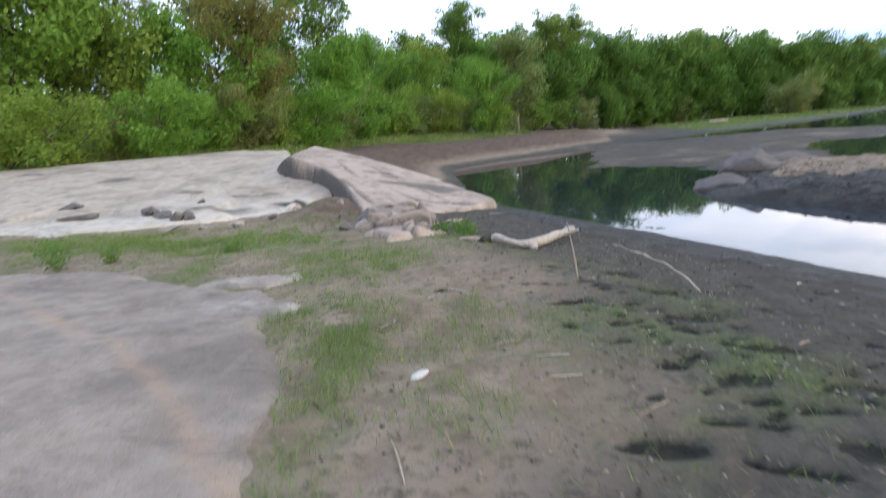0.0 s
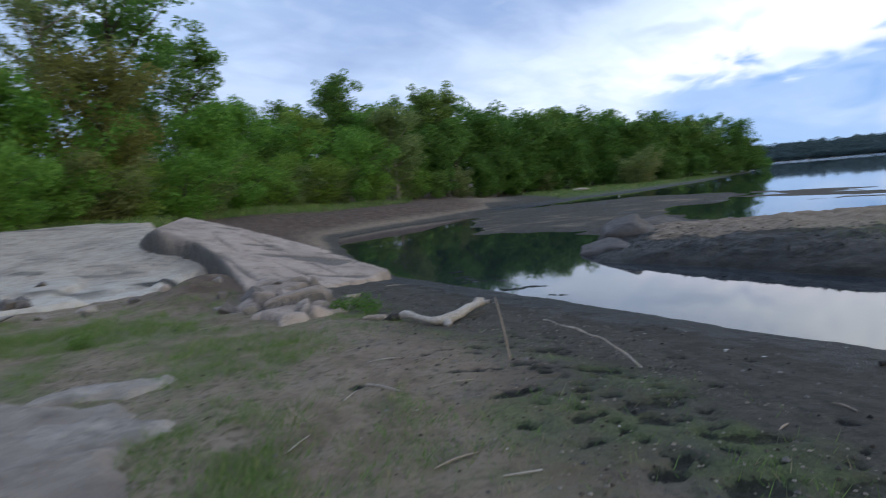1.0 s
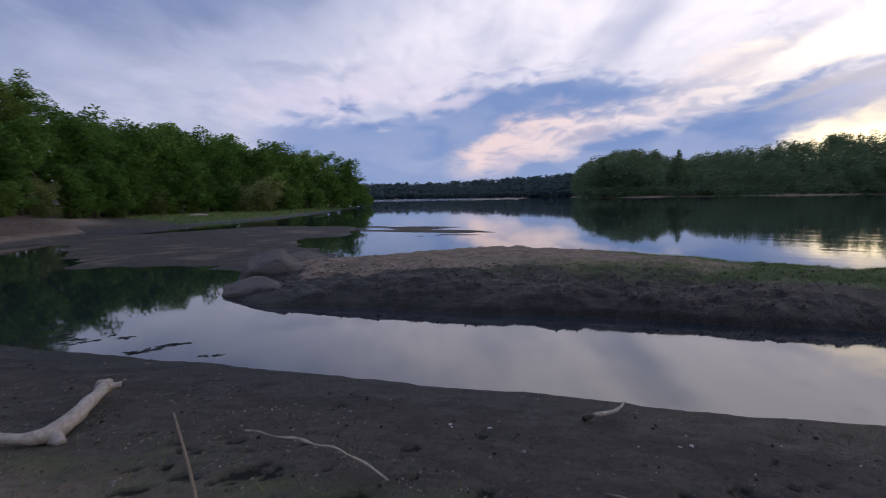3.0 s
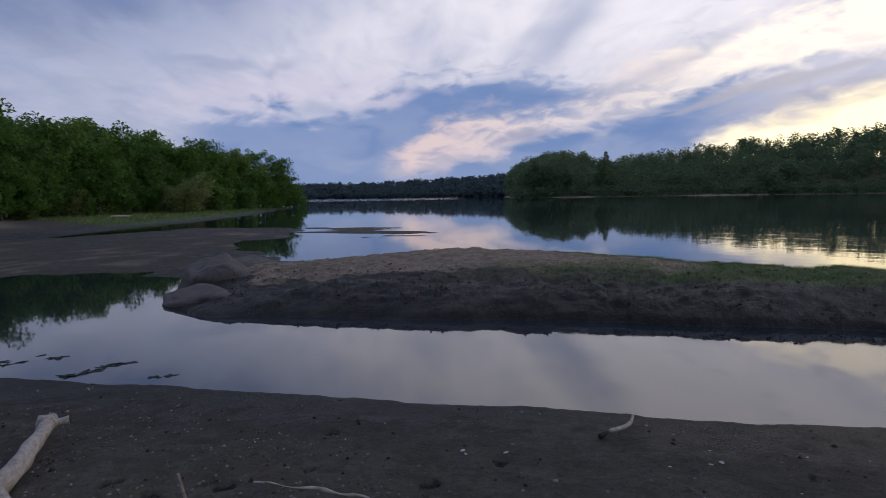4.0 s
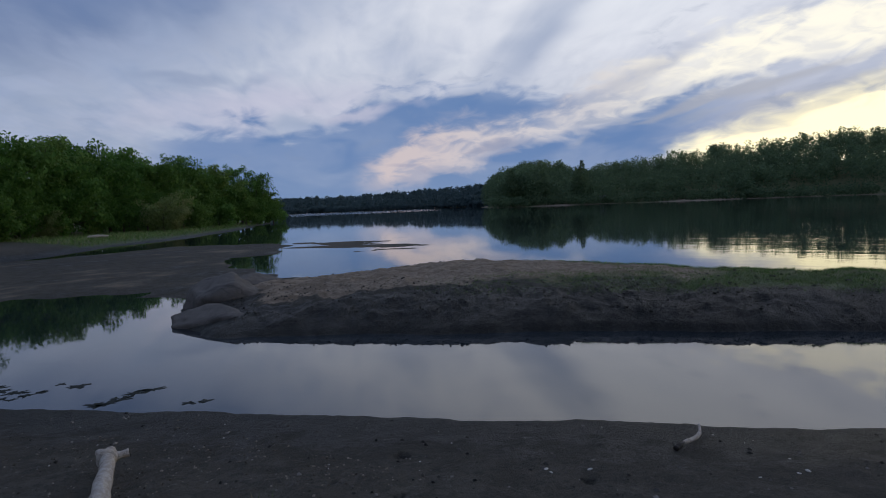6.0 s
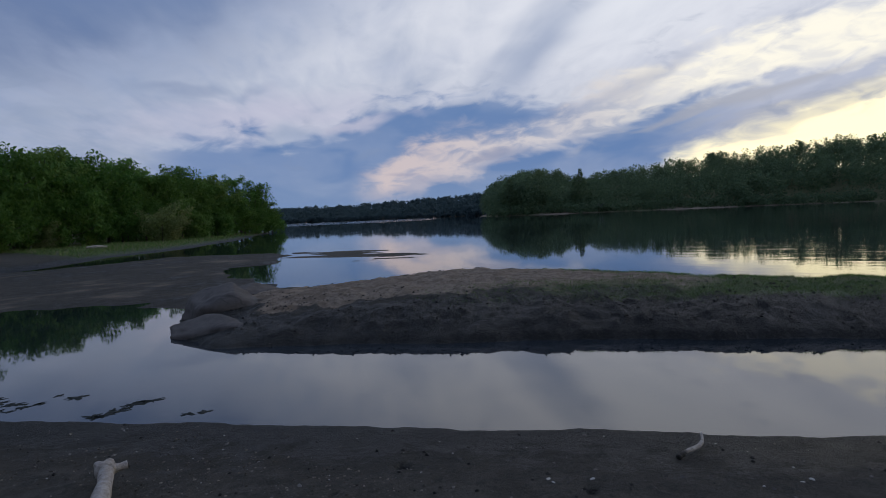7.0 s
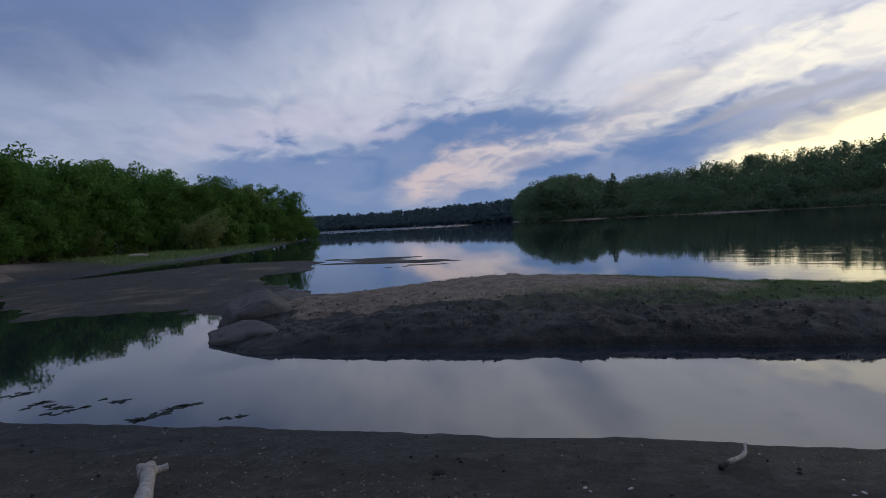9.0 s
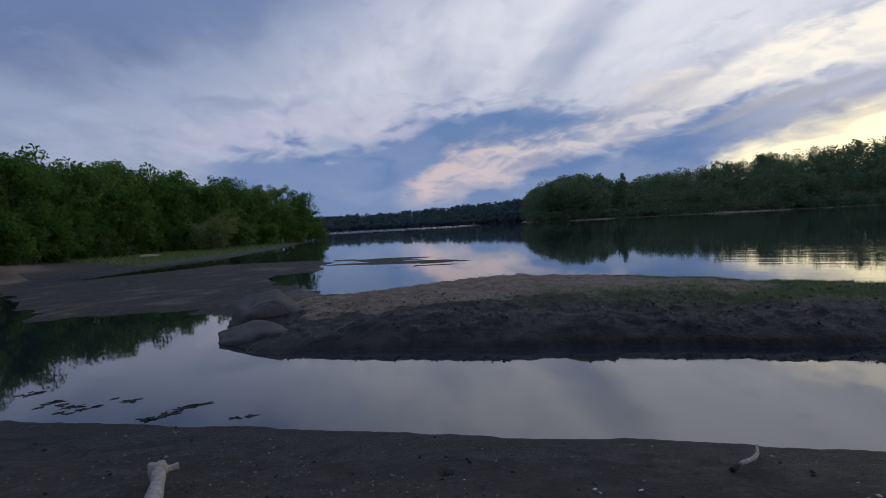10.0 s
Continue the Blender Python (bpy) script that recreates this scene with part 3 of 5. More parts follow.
def ground_height(x, y, rough=True):
    w = shore_warp(x, y)
    far = sstep(np.hypot(x, y - 8), 25, 60)
    d1 = inside_by(x, y, MAINLAND) + w + far * 1.2 * fbm(x, y, 0.12, 3, 21)
    rise = 1 + 0.75 * sstep(y, 12, 19) * (1 - sstep(x, 2, 9)) + 0.55 * sstep(-x, 3, 7) * sstep(y, 11, 17) - 0.5 * sstep(x, 6, 14) * sstep(y, 30, 40)
    h = np.where(d1 < 0, np.maximum(0.30 * d1, -1.2), 0.128 * np.minimum(d1, 3.6) + 0.020 * np.clip(d1 - 3.6, 0, 30) + 0.02 * np.sqrt(np.clip(d1, 0, 1))) * rise
    d2 = inside_by(x, y, BAR) + 1.3 * w
    end = sstep(y - 0.75 * x, 4.5, 8.5)
    lip = 0.025 + 0.035 * sstep(x, 5.6, 6.6) * (0.8 + 0.6 * fbm(x, y, 1.5, 3, 33))
    bar = np.where(d2 < 0, np.maximum(0.30 * d2, -1.2), (0.60 - 0.13 * end) * (1 - np.exp(-np.maximum(d2, 0) / 1.15)) + lip * sstep(d2, 0.0, 0.10))
    d3 = inside_by(x, y, FLAT) + 3.5 * w + 0.5 * fbm(x, y, 0.6, 3, 31)
    flat = np.where(d3 < 0, np.maximum(0.10 * d3, -0.5), np.minimum(0.05 * d3, 0.055)) + 0.042 * fbm(x * 0.5 - y * 0.2, y * 1.3, 0.7, 4, 12) * sstep(d3, -1, 0.5)
    d4 = inside_by(x, y, ISLET) - 0.9 + 4.2 * fbm(1.5 * (x + 0.6 * y), 0.35 * (y - 0.6 * x), 0.42, 4, 13)
    islet = np.clip(0.015 * d4, -0.4, 0.016) + 0.012 * fbm(x, y, 1.2, 3, 14) * sstep(d4, -1, 0.4)
    reach = np.hypot(x, y)
    bearing = np.degrees(np.arctan2(x, y))
    side = sstep(bearing, 55.4, 56.2) * (1 - sstep(bearing, 130, 150))
    far_rise = np.maximum(side * (1.38 * sstep(reach, 248, 256) + 17 * sstep(reach, 262, 345) * sstep(bearing, 56, 62)), 11 * sstep(reach, 448, 560))
    h = np.maximum(np.maximum(h, bar), np.maximum(flat, islet))
    h = h + 0.13 * np.clip(d1 - 15, 0, 60) * sstep(y, 20, 40)
    h = np.maximum(h, -1.2 + far_rise)
    h = h + 0.26 * np.exp(-(((x + 2.85) / 0.50) ** 2 + ((y - 9.9) / 1.1) ** 2))
    if rough:
        near = 1 - sstep(np.hypot(x - 2, y - 8), 16, 40)
        dry = sstep(h, 0.02, 0.25)
        lumpy = sstep(d2, 0.0, 0.3) * 1.6 + 1
        h = h + near * dry * lumpy * (0.024 * fbm(x, y, 2.2, 4, 41) + 0.016 * fbm(x, y, 6.0, 3, 42))
        h = h - 0.034 * dents(x, y)
    return h


def cover_green(x, y, z, moss=1.0):
    """How much low grass grows on the ground."""
    d1 = inside_by(x, y, MAINLAND)
    near = sstep(d1, 2.2, 4.2) * (0.20 + 0.16 * sstep(-x, 0.3, 1.0) + 0.6 * fbm(x, y, 0.7, 3, 51)) * (1 - sstep(y, 11, 14))
    lane = np.exp(-(((x + 0.70 + 0.12 * (y - 3.6)) / 0.34) ** 2)) * sstep(y, 0.5, 2) * (1 - sstep(y, 6, 7.5))
    strip = np.exp(-(((y - 7.2 + 0.14 * (x + 3)) / 0.85) ** 2)) * sstep(-x, 1.2, 2.4)
    churned = 0.72 * sstep(d1, 1.7, 3.0) * sstep(y + 0.4 * x, 1.2, 3.4) * (1 - sstep(y, 6.6, 8.2)) * (0.68 + 1.0 * fbm(x, y, 1.3, 4, 54))
    near = np.maximum(np.maximum(near, moss * churned), np.maximum(0.75 * lane * (0.8 + 0.7 * fbm(x, y, 1.4, 3, 55)), 1.0 * strip))
    back = sstep(d1, 12, 16) * sstep(y, 14, 22) * (1 - sstep(x, 6, 12)) * 0.6
    spit = sstep(d1, 0.2, 1.6) * sstep(x, 9, 18) * sstep(y, 35, 45) * 1.1
    d2 = inside_by(x, y, BAR)
    bar = sstep(d2, 0.8, 1.4) * (1 - sstep(d2, 2.1, 2.7)) * sstep(-y, -10.5, -7.0) * (0.95 + 0.7 * fbm(x, y, 0.9, 4, 52))
    hills = 1.2 * sstep(np.hypot(x, y), 257, 262) * (z > 0.0)
    return np.clip(np.maximum(np.maximum(np.maximum(near, back), hills), np.maximum(spit, bar)), 0, 1.2)


def ground_masks(x, y, z):
    d1, d2, d3 = inside_by(x, y, MAINLAND), inside_by(x, y, BAR), inside_by(x, y, FLAT)
    wet = 0.42 * (1 - sstep(z, 0.30, 0.62)) + 0.44 * (1 - sstep(z, 0.03, 0.28))
    left_shore = sstep(y, 15, 20) * (1 - sstep(x, 5, 9))
    wet = np.maximum(wet, 0.48 * sstep(x + 0.7 * fbm(x, y, 0.7, 4, 64) + 0.5 * (1 - sstep(y, 2.4, 4.2)), -0.7, 2.4) * (1 - sstep(y, 7, 9)))
    wet = np.where(left_shore > 0.5, 0.55 * (1 - sstep(z + 0.08 * fbm(x, y, 0.4, 3, 62), 0.0, 0.32)), wet)
    wet = np.where(np.hypot(x, y) > 200, 0.0, wet)
    # foot and hoof marks raise this mask too, which darkens them
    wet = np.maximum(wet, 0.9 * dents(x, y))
    end = sstep(y - 0.75 * x, 4.5, 8.0)
    bar_wet = 1 - sstep((d2 + 0.5 * fbm(x, y, 1.2, 3, 61) + 0.35 * fbm(x, y, 5.0, 3, 63)) / (1 - 0.25 * end), 0.9, 2.2)
    wet = np.where(d2 > -0.3, bar_wet, wet)
    streak = fbm(x * 0.8 - y * 0.15, y * 1.1, 0.9, 5, 65)
    wet = np.where((d3 > -0.6) & (d2 < -0.2) & (d1 < 0.5), 0.50 + 0.42 * streak, wet)
    wet = np.where((inside_by(x, y, ISLET) > -5) & (d3 <= -0.6) & (d2 < -0.2) & (d1 < 0.5), 0.36, wet)
    soil = np.exp(-(((x + 2.6) / 0.9) ** 2 + ((y - 9.6) / 1.1) ** 2))
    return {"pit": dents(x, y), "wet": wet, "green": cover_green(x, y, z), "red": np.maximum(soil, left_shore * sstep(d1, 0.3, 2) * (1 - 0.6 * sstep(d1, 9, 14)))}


def graded(bands, out_lo, out_hi, grow_lo, grow_hi):
    """Coordinates that run in even bands (start, stop, step) and widen beyond them."""
    mid = np.concatenate([np.arange(a, b - s / 2, s) for a, b, s in bands] + [[bands[-1][1]]])

    def outward(step, stop, grow):
        rows, d = [], 0.0
        while d < stop:
            step *= grow
            d += step
            rows.append(d)
        return np.array(rows)

    left, right = outward(bands[0][2], mid[0] - out_lo, grow_lo), outward(bands[-1][2], out_hi - mid[-1], grow_hi)
    return np.concatenate([mid[0] - left[::-1], mid, mid[-1] + right])


GRID_X = graded([(-6.0, -0.4, 0.07), (-0.4, 4.2, 0.032), (4.2, 9.6, 0.06), (9.6, 26.0, 0.28)], -1600, 1800, 1.12, 1.10)
GRID_Y = graded([(1.2, 6.6, 0.032), (6.6, 16.0, 0.06), (16.0, 40.0, 0.28)], -1600, 1800, 1.25, 1.10)
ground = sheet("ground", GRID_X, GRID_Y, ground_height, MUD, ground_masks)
tagged(ground, "dark wet mud and grey-brown sandy shore with sparse grass", "ground", kind="structure")

wm = bmesh.new()
for cx, cy in ((-1800, -1800), (1900, -1800), (1900, 1900), (-1800, 1900)):
    wm.verts.new((cx, cy, 0))
wm.faces.new(wm.verts)
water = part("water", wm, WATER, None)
tagged(water, "still grey-blue lake water mirroring the dusk sky", "water", kind="structure")


# ---- bedrock ----
SLABS = []


def outcrop(name, label, poly, top, drop, mat, step, vein=None, stain=None):
    """A bedrock slab: a surface that breaks down steeply into the ground at its outline."""
    px, py = [p[0] for p in poly], [p[1] for p in poly]
    xs, ys = np.arange(min(px) - 0.7, max(px) + 0.7, step), np.arange(min(py) - 0.7, max(py) + 0.7, step)

    def height(x, y):
        d = inside_by(x, y, poly) + 0.11 * fbm(x, y, 1.6, 4, 71) + 0.05 * fbm(x, y, 6.5, 3, 72)
        return top(x, y) - drop(x, y, d) - 2.5 * np.clip(-0.25 - d, 0, 2)

    def masks(x, y, z):
        d = inside_by(x, y, poly)
        zero = np.zeros(np.shape(x))
        return {"vein": vein(x, y) if vein else zero, "stain": stain(x, y, d) if stain else zero}

    SLABS.append(poly)
    ob = sheet(name, xs, ys, height, mat, masks)
    return tagged(ob, label, "rock")


def near_top(x, y):
    return 0.56 + 0.045 * np.clip(-0.7 - x, -1, 4) + 0.012 * (3 - y) - 0.035 * sstep(y - 0.5 * x, 4.7, 4.9) + 0.03 * fbm(x, y, 0.8, 4, 81) + 0.008 * fbm(x, y, 5, 3, 82)


outcrop(
    "rock_slab", "flat grey bedrock slab with a tan vein, beside grass",
    [(-0.55, 1.7), (-0.66, 2.3), (-0.86, 2.9), (-1.18, 3.5), (-1.42, 3.87), (-1.50, 4.35), (-1.92, 4.72), (-2.66, 5.0), (-3.6, 5.6), (-5.4, 5.5), (-7.5, 4.5), (-7.5, -2), (-0.2, -2), (-0.35, 0.8)],
    near_top, lambda x, y, d: 0.35 * (1 - sstep(d, -0.40, 0.10)), ROCK_NEAR, 0.035,
    stain=lambda x, y, d: 0.55 * np.exp(-((fbm(x + 0.5 * y, 0.6 * y, 0.55, 3, 151) / 0.012) ** 2)) * sstep(fbm(x, y, 0.9, 2, 152), 0.0, 0.4) + 0.3 * sstep(fbm(x, y, 1.1, 4, 153), 0.25, 0.5),
    vein=lambda x, y: np.exp(-((x + 0.73 + 0.8 * (y - 2.05) + 0.18 * (y - 2.05) ** 2 + 0.18 * fbm(x, y, 1.8, 4, 83)) / 0.080) ** 2) * sstep(y, 0.5, 1.5) * (0.60 + 0.8 * fbm(x, y, 3.0, 4, 90)),
)


def left_top(x, y):
    back = (-0.35 * (x + 4.5) + 0.94 * (y - 9.6))
    h = 0.66 + 0.105 * np.clip(back, 0, 9) + 0.03 * fbm(x, y, 0.6, 4, 84) + 0.012 * fbm(x, y, 4, 3, 85)
    ledge = sstep(fbm(x, y, 0.55, 3, 86), 0.02, 0.10) * (1 - sstep(back, 1.4, 2.4))
    return h - 0.10 * ledge - 0.05 * sstep(0.9 - back + 0.7 * fbm(x, y, 0.9, 4, 94), 0.0, 0.07)


outcrop(
    "rock_slab", "broad pale bedrock slab with broken ledges along its foot",
    [(-3.2, 12.0), (-3.5, 10.9), (-3.9, 10.1), (-4.6, 9.5), (-5.6, 9.0), (-7.2, 8.6), (-9.5, 8.8), (-12.5, 9.5), (-14.5, 12), (-14.5, 16), (-10, 18.5), (-6.5, 17.5), (-5.0, 14.6), (-4.0, 13.2)],
    left_top, lambda x, y, d: 0.5 * (1 - sstep(d, -0.35, 0.06)), ROCK_PALE, 0.06,
    vein=lambda x, y: 0.8 * (1 - sstep(-0.35 * (x + 4.5) + 0.94 * (y - 9.6) + 1.2 * fbm(x, y, 0.5, 3, 95), 0.7, 2.0)),
    stain=lambda x, y, d: 0.8 * np.exp(-((0.93 - (-0.35 * (x + 4.5) + 0.94 * (y - 9.6)) + 0.7 * fbm(x, y, 0.9, 4, 94)) / 0.11) ** 2) * sstep(fbm(x, y, 0.8, 2, 96), -0.05, 0.25)
    + 0.6 * sstep(fbm(x * 0.5, y * 1.6, 1.1, 3, 97), 0.42, 0.5),
)


JOINTS = [(-2.62, 10.95, -2.08, 10.05, 0.05), (-2.05, 11.4, -1.15, 10.55, 0.03), (-3.10, 11.6, -2.65, 11.0, 0.03), (-3.6, 13.2, -2.7, 11.75, 0.025), (-1.55, 11.9, -0.7, 11.0, 0.022), (-3.3, 13.6, -1.9, 12.4, 0.02), (-1.9, 10.6, -1.2, 9.9, 0.022)]


def joints(x, y):
    """Open cracks along the tilted slab, 1 in their middle."""
    total = np.zeros(np.shape(x))
    wx = x + 0.05 * fbm(x, y, 2.5, 3, 121)
    for ax, ay, bx, by, w in JOINTS:
        dx, dy = bx - ax, by - ay
        t = np.clip(((wx - ax) * dx + (y - ay) * dy) / (dx * dx + dy * dy), 0, 1)
        d = np.hypot(wx - ax - t * dx, y - ay - t * dy)
        total = np.maximum(total, np.exp(-((d / (w * (1.3 - 0.9 * np.abs(2 * t - 1)))) ** 2)))
    return total


def tilt_top(x, y):
    # falls from the crest in the west to the toe at the water
    t = (x + 4.9) / 4.7
    h = 1.66 - 1.36 * np.clip(t, -0.2, 1.15) ** 1.0 - 0.085 * np.clip(13.2 - y - 0.45 * (x + 2.5), -1, 4)
    h = h - 0.75 * np.clip(-4.55 - x, 0, 1.2)
    return h + 0.025 * fbm(x, y, 1.2, 4, 87) + 0.006 * fbm(x, y, 7, 3, 88) - 0.02 * sstep(fbm(x * 0.6 + y * 0.5, y * 2.0 - x, 1.0, 3, 89), 0.25, 0.34) - 0.07 * joints(x, y)


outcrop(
    "tilted_rock_slab", "tilted pinkish-grey bedrock slab with a broken side face painted dark for shade and moss",
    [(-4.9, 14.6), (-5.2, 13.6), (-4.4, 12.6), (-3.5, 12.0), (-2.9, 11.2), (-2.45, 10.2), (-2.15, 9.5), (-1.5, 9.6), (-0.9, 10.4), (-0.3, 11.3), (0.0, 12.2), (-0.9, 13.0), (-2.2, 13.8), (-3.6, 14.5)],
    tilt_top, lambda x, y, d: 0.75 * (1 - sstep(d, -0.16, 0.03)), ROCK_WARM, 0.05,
    # side face coloured dark for its shade and moss, then the cracks
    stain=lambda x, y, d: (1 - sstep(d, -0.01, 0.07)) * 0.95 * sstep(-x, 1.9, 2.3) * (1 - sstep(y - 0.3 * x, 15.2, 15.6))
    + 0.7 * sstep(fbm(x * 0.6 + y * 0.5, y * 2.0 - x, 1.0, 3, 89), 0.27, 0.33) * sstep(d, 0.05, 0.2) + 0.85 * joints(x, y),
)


# broken rock below the toe of the tilted slab
LEDGE = [(-2.05, 7.9), (-1.95, 8.7), (-2.25, 9.6), (-1.4, 9.8), (-0.75, 8.7), (-0.55, 7.7), (-0.75, 7.0), (-1.2, 6.8), (-1.65, 7.15)]


_rng = np.random.RandomState(77)
BLOCKS = np.stack([_rng.uniform(-2.4, -0.3, 42), _rng.uniform(6.5, 10.0, 42), _rng.uniform(-0.07, 0.08, 42), _rng.uniform(-0.30, 0.30, 42), _rng.uniform(-0.35, 0.2, 42)], -1)


def ledge_blocks(x, y):
    """The tilted top of the nearest block, and the nearness of a crack between two blocks."""
    u, v = x + 0.07 * fbm(x, y, 3.0, 3, 131), y + 0.07 * fbm(x, y, 3.0, 3, 132)
    best, second, top = np.full(np.shape(x), 1e9), np.full(np.shape(x), 1e9), np.zeros(np.shape(x))
    for bx, by, up, sx, sy in BLOCKS:
        dx, dy = u - bx, (v - by) * 0.8
        d = np.hypot(0.8 * dx + 0.6 * dy, 1.6 * (0.8 * dy - 0.6 * dx))
        near = d < best
        second = np.where(near, best, np.minimum(second, d))
        top = np.where(near, up + sx * dx + sy * dy, top)
        best = np.where(near, d, best)
    return top, np.exp(-(((second - best) / 0.03) ** 2))


def ledge_top(x, y):
    top, crack = ledge_blocks(x, y)
    return 0.55 + 0.03 * np.clip(y - 7.4, -1, 2) + top - 0.09 * crack + 0.012 * fbm(x, y, 6, 3, 135)


outcrop(
    "broken_ledge", "broken pinkish-grey rock ledge at the foot of bedrock", LEDGE, ledge_top,
    lambda x, y, d: 0.45 * (1 - sstep(d + 0.25 * fbm(x, y, 1.8, 3, 133), -0.30, 0.30)), ROCK_WARM, 0.03,
    stain=lambda x, y, d: 0.75 * ledge_blocks(x, y)[1],
)


def boulder(seed, sx, sy, sz, mat=STONE, rough=False):
    """A stone: rounded and smooth, or broken and angular."""
    rng = random.Random(seed)
    bm = bmesh.new()
    off = Vector((rng.uniform(0, 90), rng.uniform(0, 90), rng.uniform(0, 90)))
    if rough:
        for _ in range(11):
            d = Vector((rng.gauss(0, 1), rng.gauss(0, 1), rng.gauss(0, 1))).normalized()
            bm.verts.new(d * rng.uniform(0.85, 1.15))
        bmesh.ops.convex_hull(bm, input=bm.verts[:])
        bmesh.ops.bevel(bm, geom=bm.edges[:], offset=0.05, segments=1, affect="EDGES")
        bmesh.ops.triangulate(bm, faces=bm.faces[:])
        bmesh.ops.subdivide_edges(bm, edges=bm.edges[:], cuts=1)
    else:
        bmesh.ops.create_icosphere(bm, subdivisions=4, radius=1)
    cuts = [(Vector((rng.uniform(-1, 1), rng.uniform(-1, 1), rng.uniform(-0.4, 1))).normalized(), rng.uniform(0.55, 0.85)) for _ in range(7)]
    for v in bm.verts:
        p = v.co.copy()
        if not rough:
            for n, d in cuts:
                over = p.dot(n) - d
                if over > 0:
                    p -= n * over * 0.85
            p *= 1 + 0.16 * noise.noise(p * 1.6 + off) + 0.07 * noise.noise(p * 3.7 + off)
        p *= 1 + 0.06 * noise.noise(p * 5 + off) + 0.045 * noise.noise(p * 11 + off)
        v.co = Vector((p.x * sx, p.y * sy, p.z * sz))
    me = bpy.data.meshes.new("boulder")
    bm.to_mesh(me)
    bm.free()
    me.materials.append(mat)
    for f in me.polygons:
        f.use_smooth = not rough
    for key in ("stain", "vein"):
        me.attributes.new(key, "FLOAT", "POINT")
    return me


def zat(x, y):
    return float(ground_height(np.array([float(x)]), np.array([float(y)]))[0])


STONES = [
    (-1.95, 7.95, 0.15, 0.14, 0.15), (-1.62, 7.75, 0.17, 0.12, 0.09), (-1.35, 8.35, 0.32, 0.22, 0.18), (-1.78, 8.5, 0.24, 0.18, 0.15), (-0.98, 8.55, 0.30, 0.18, 0.12),
    (-1.45, 7.40, 0.14, 0.10, 0.06), (-2.3, 8.9, 0.14, 0.10, 0.10), (-2.55, 9.7, 0.12, 0.09, 0.10), (-4.1, 9.0, 0.26, 0.16, 0.10), (-3.6, 9.3, 0.14, 0.10, 0.10),
    (-4.9, 8.5, 0.30, 0.18, 0.12), (-3.2, 9.5, 0.13, 0.12, 0.10), (-1.55, 8.95, 0.34, 0.22, 0.16), (-2.15, 8.3, 0.10, 0.09, 0.09), (-0.55, 9.0, 0.20, 0.12, 0.06), (-3.9, 8.6, 0.10, 0.08, 0.07), (-4.5, 8.75, 0.16, 0.12, 0.08),
]
for k, (bx, by, a, b, c) in enumerate(STONES):
    a, b, c = a * 0.85, b * 0.9, c * 0.9
    ob = new("boulder", boulder(k, a, b, c, (STONE_DARK, ROCK_WARM, STONE)[(k * 5) % 3 if k else 0], True))
    level = max(zat(bx, by), float(ledge_top(np.array([bx]), np.array([by]))[0]) - 0.05 if inside_by(np.array([bx]), np.array([by]), LEDGE)[0] > 0.1 else 0)
    ob.matrix_world = pose(bx, by, level + c * 0.1, 8 * math.sin(k), 8 * math.cos(k), 40 * k)
    tagged(ob, "rough grey stone lying in rubble beside bedrock", "stone", "rubble stones")
for k, (bx, by, a, b, c) in enumerate([(-6.05, 9.85, 0.26, 0.20, 0.15), (-5.72, 9.62, 0.30, 0.18, 0.16), (-5.42, 9.40, 0.32, 0.22, 0.15), (-5.12, 9.42, 0.14, 0.10, 0.12), (-5.30, 9.75, 0.12, 0.10, 0.10), (-7.3, 9.6, 0.44, 0.16, 0.10), (-7.9, 10.3, 0.30, 0.16, 0.09), (-5.45, 10.5, 0.10, 0.08, 0.08)]):
    ob = new("ledge_block", boulder(130 + k, a, b, c, STONE_DARK, True))
    ob.matrix_world = pose(bx, by, float(left_top(np.array([bx]), np.array([by]))[0]) + 0.01, 0, 0, -25 + 9 * k)
    tagged(ob, "dark broken block on the pale bedrock ledge", "stone", "broken ledge blocks")
for k, (bx, by, bz, a, b, c, r) in enumerate([(4.85, 12.80, 0.05, 1.05, 0.55, 0.31, -72), (5.72, 14.2, 0.20, 1.0, 0.72, 0.52, -60), (6.7, 14.9, 0.25, 0.95, 0.6, 0.34, -35)]):
    ob = new("boulder", boulder(60 + k, a, b, c, STONE_MUDDY))
    ob.matrix_world = pose(bx, by, bz, 0, 0, r)
    tagged(ob, "smooth mud-coated boulder at the end of the mud bar", "boulder", "bar boulders")
PLATE = mat_rock("weathered_rock_edge", (0.225, 0.190, 0.158), (0.345, 0.298, 0.250), (0.15, 0.128, 0.108), None, 0.3)
for plate in (
    [(-2.40, 5.02), (-2.28, 5.26), (-1.95, 5.34), (-1.74, 5.18), (-1.98, 5.00)],
    [(-2.55, 4.85), (-2.10, 4.86), (-1.62, 4.72), (-1.36, 4.40), (-1.44, 4.14), (-1.86, 4.02), (-2.3, 4.3)],
):
    outcrop(
        "rock_plate", "low pale weathered rock plate breaking through grass", plate,
        lambda x, y: ground_height(x, y, False) + 0.034 + 0.028 * fbm(x, y, 1.9, 4, 98) + 0.030 * fbm(x, y, 5.0, 4, 100), lambda x, y, d: 0.09 * (1 - sstep(d + 0.16 * fbm(x, y, 3.5, 4, 143), -0.08, 0.06)), PLATE, 0.03,
    )


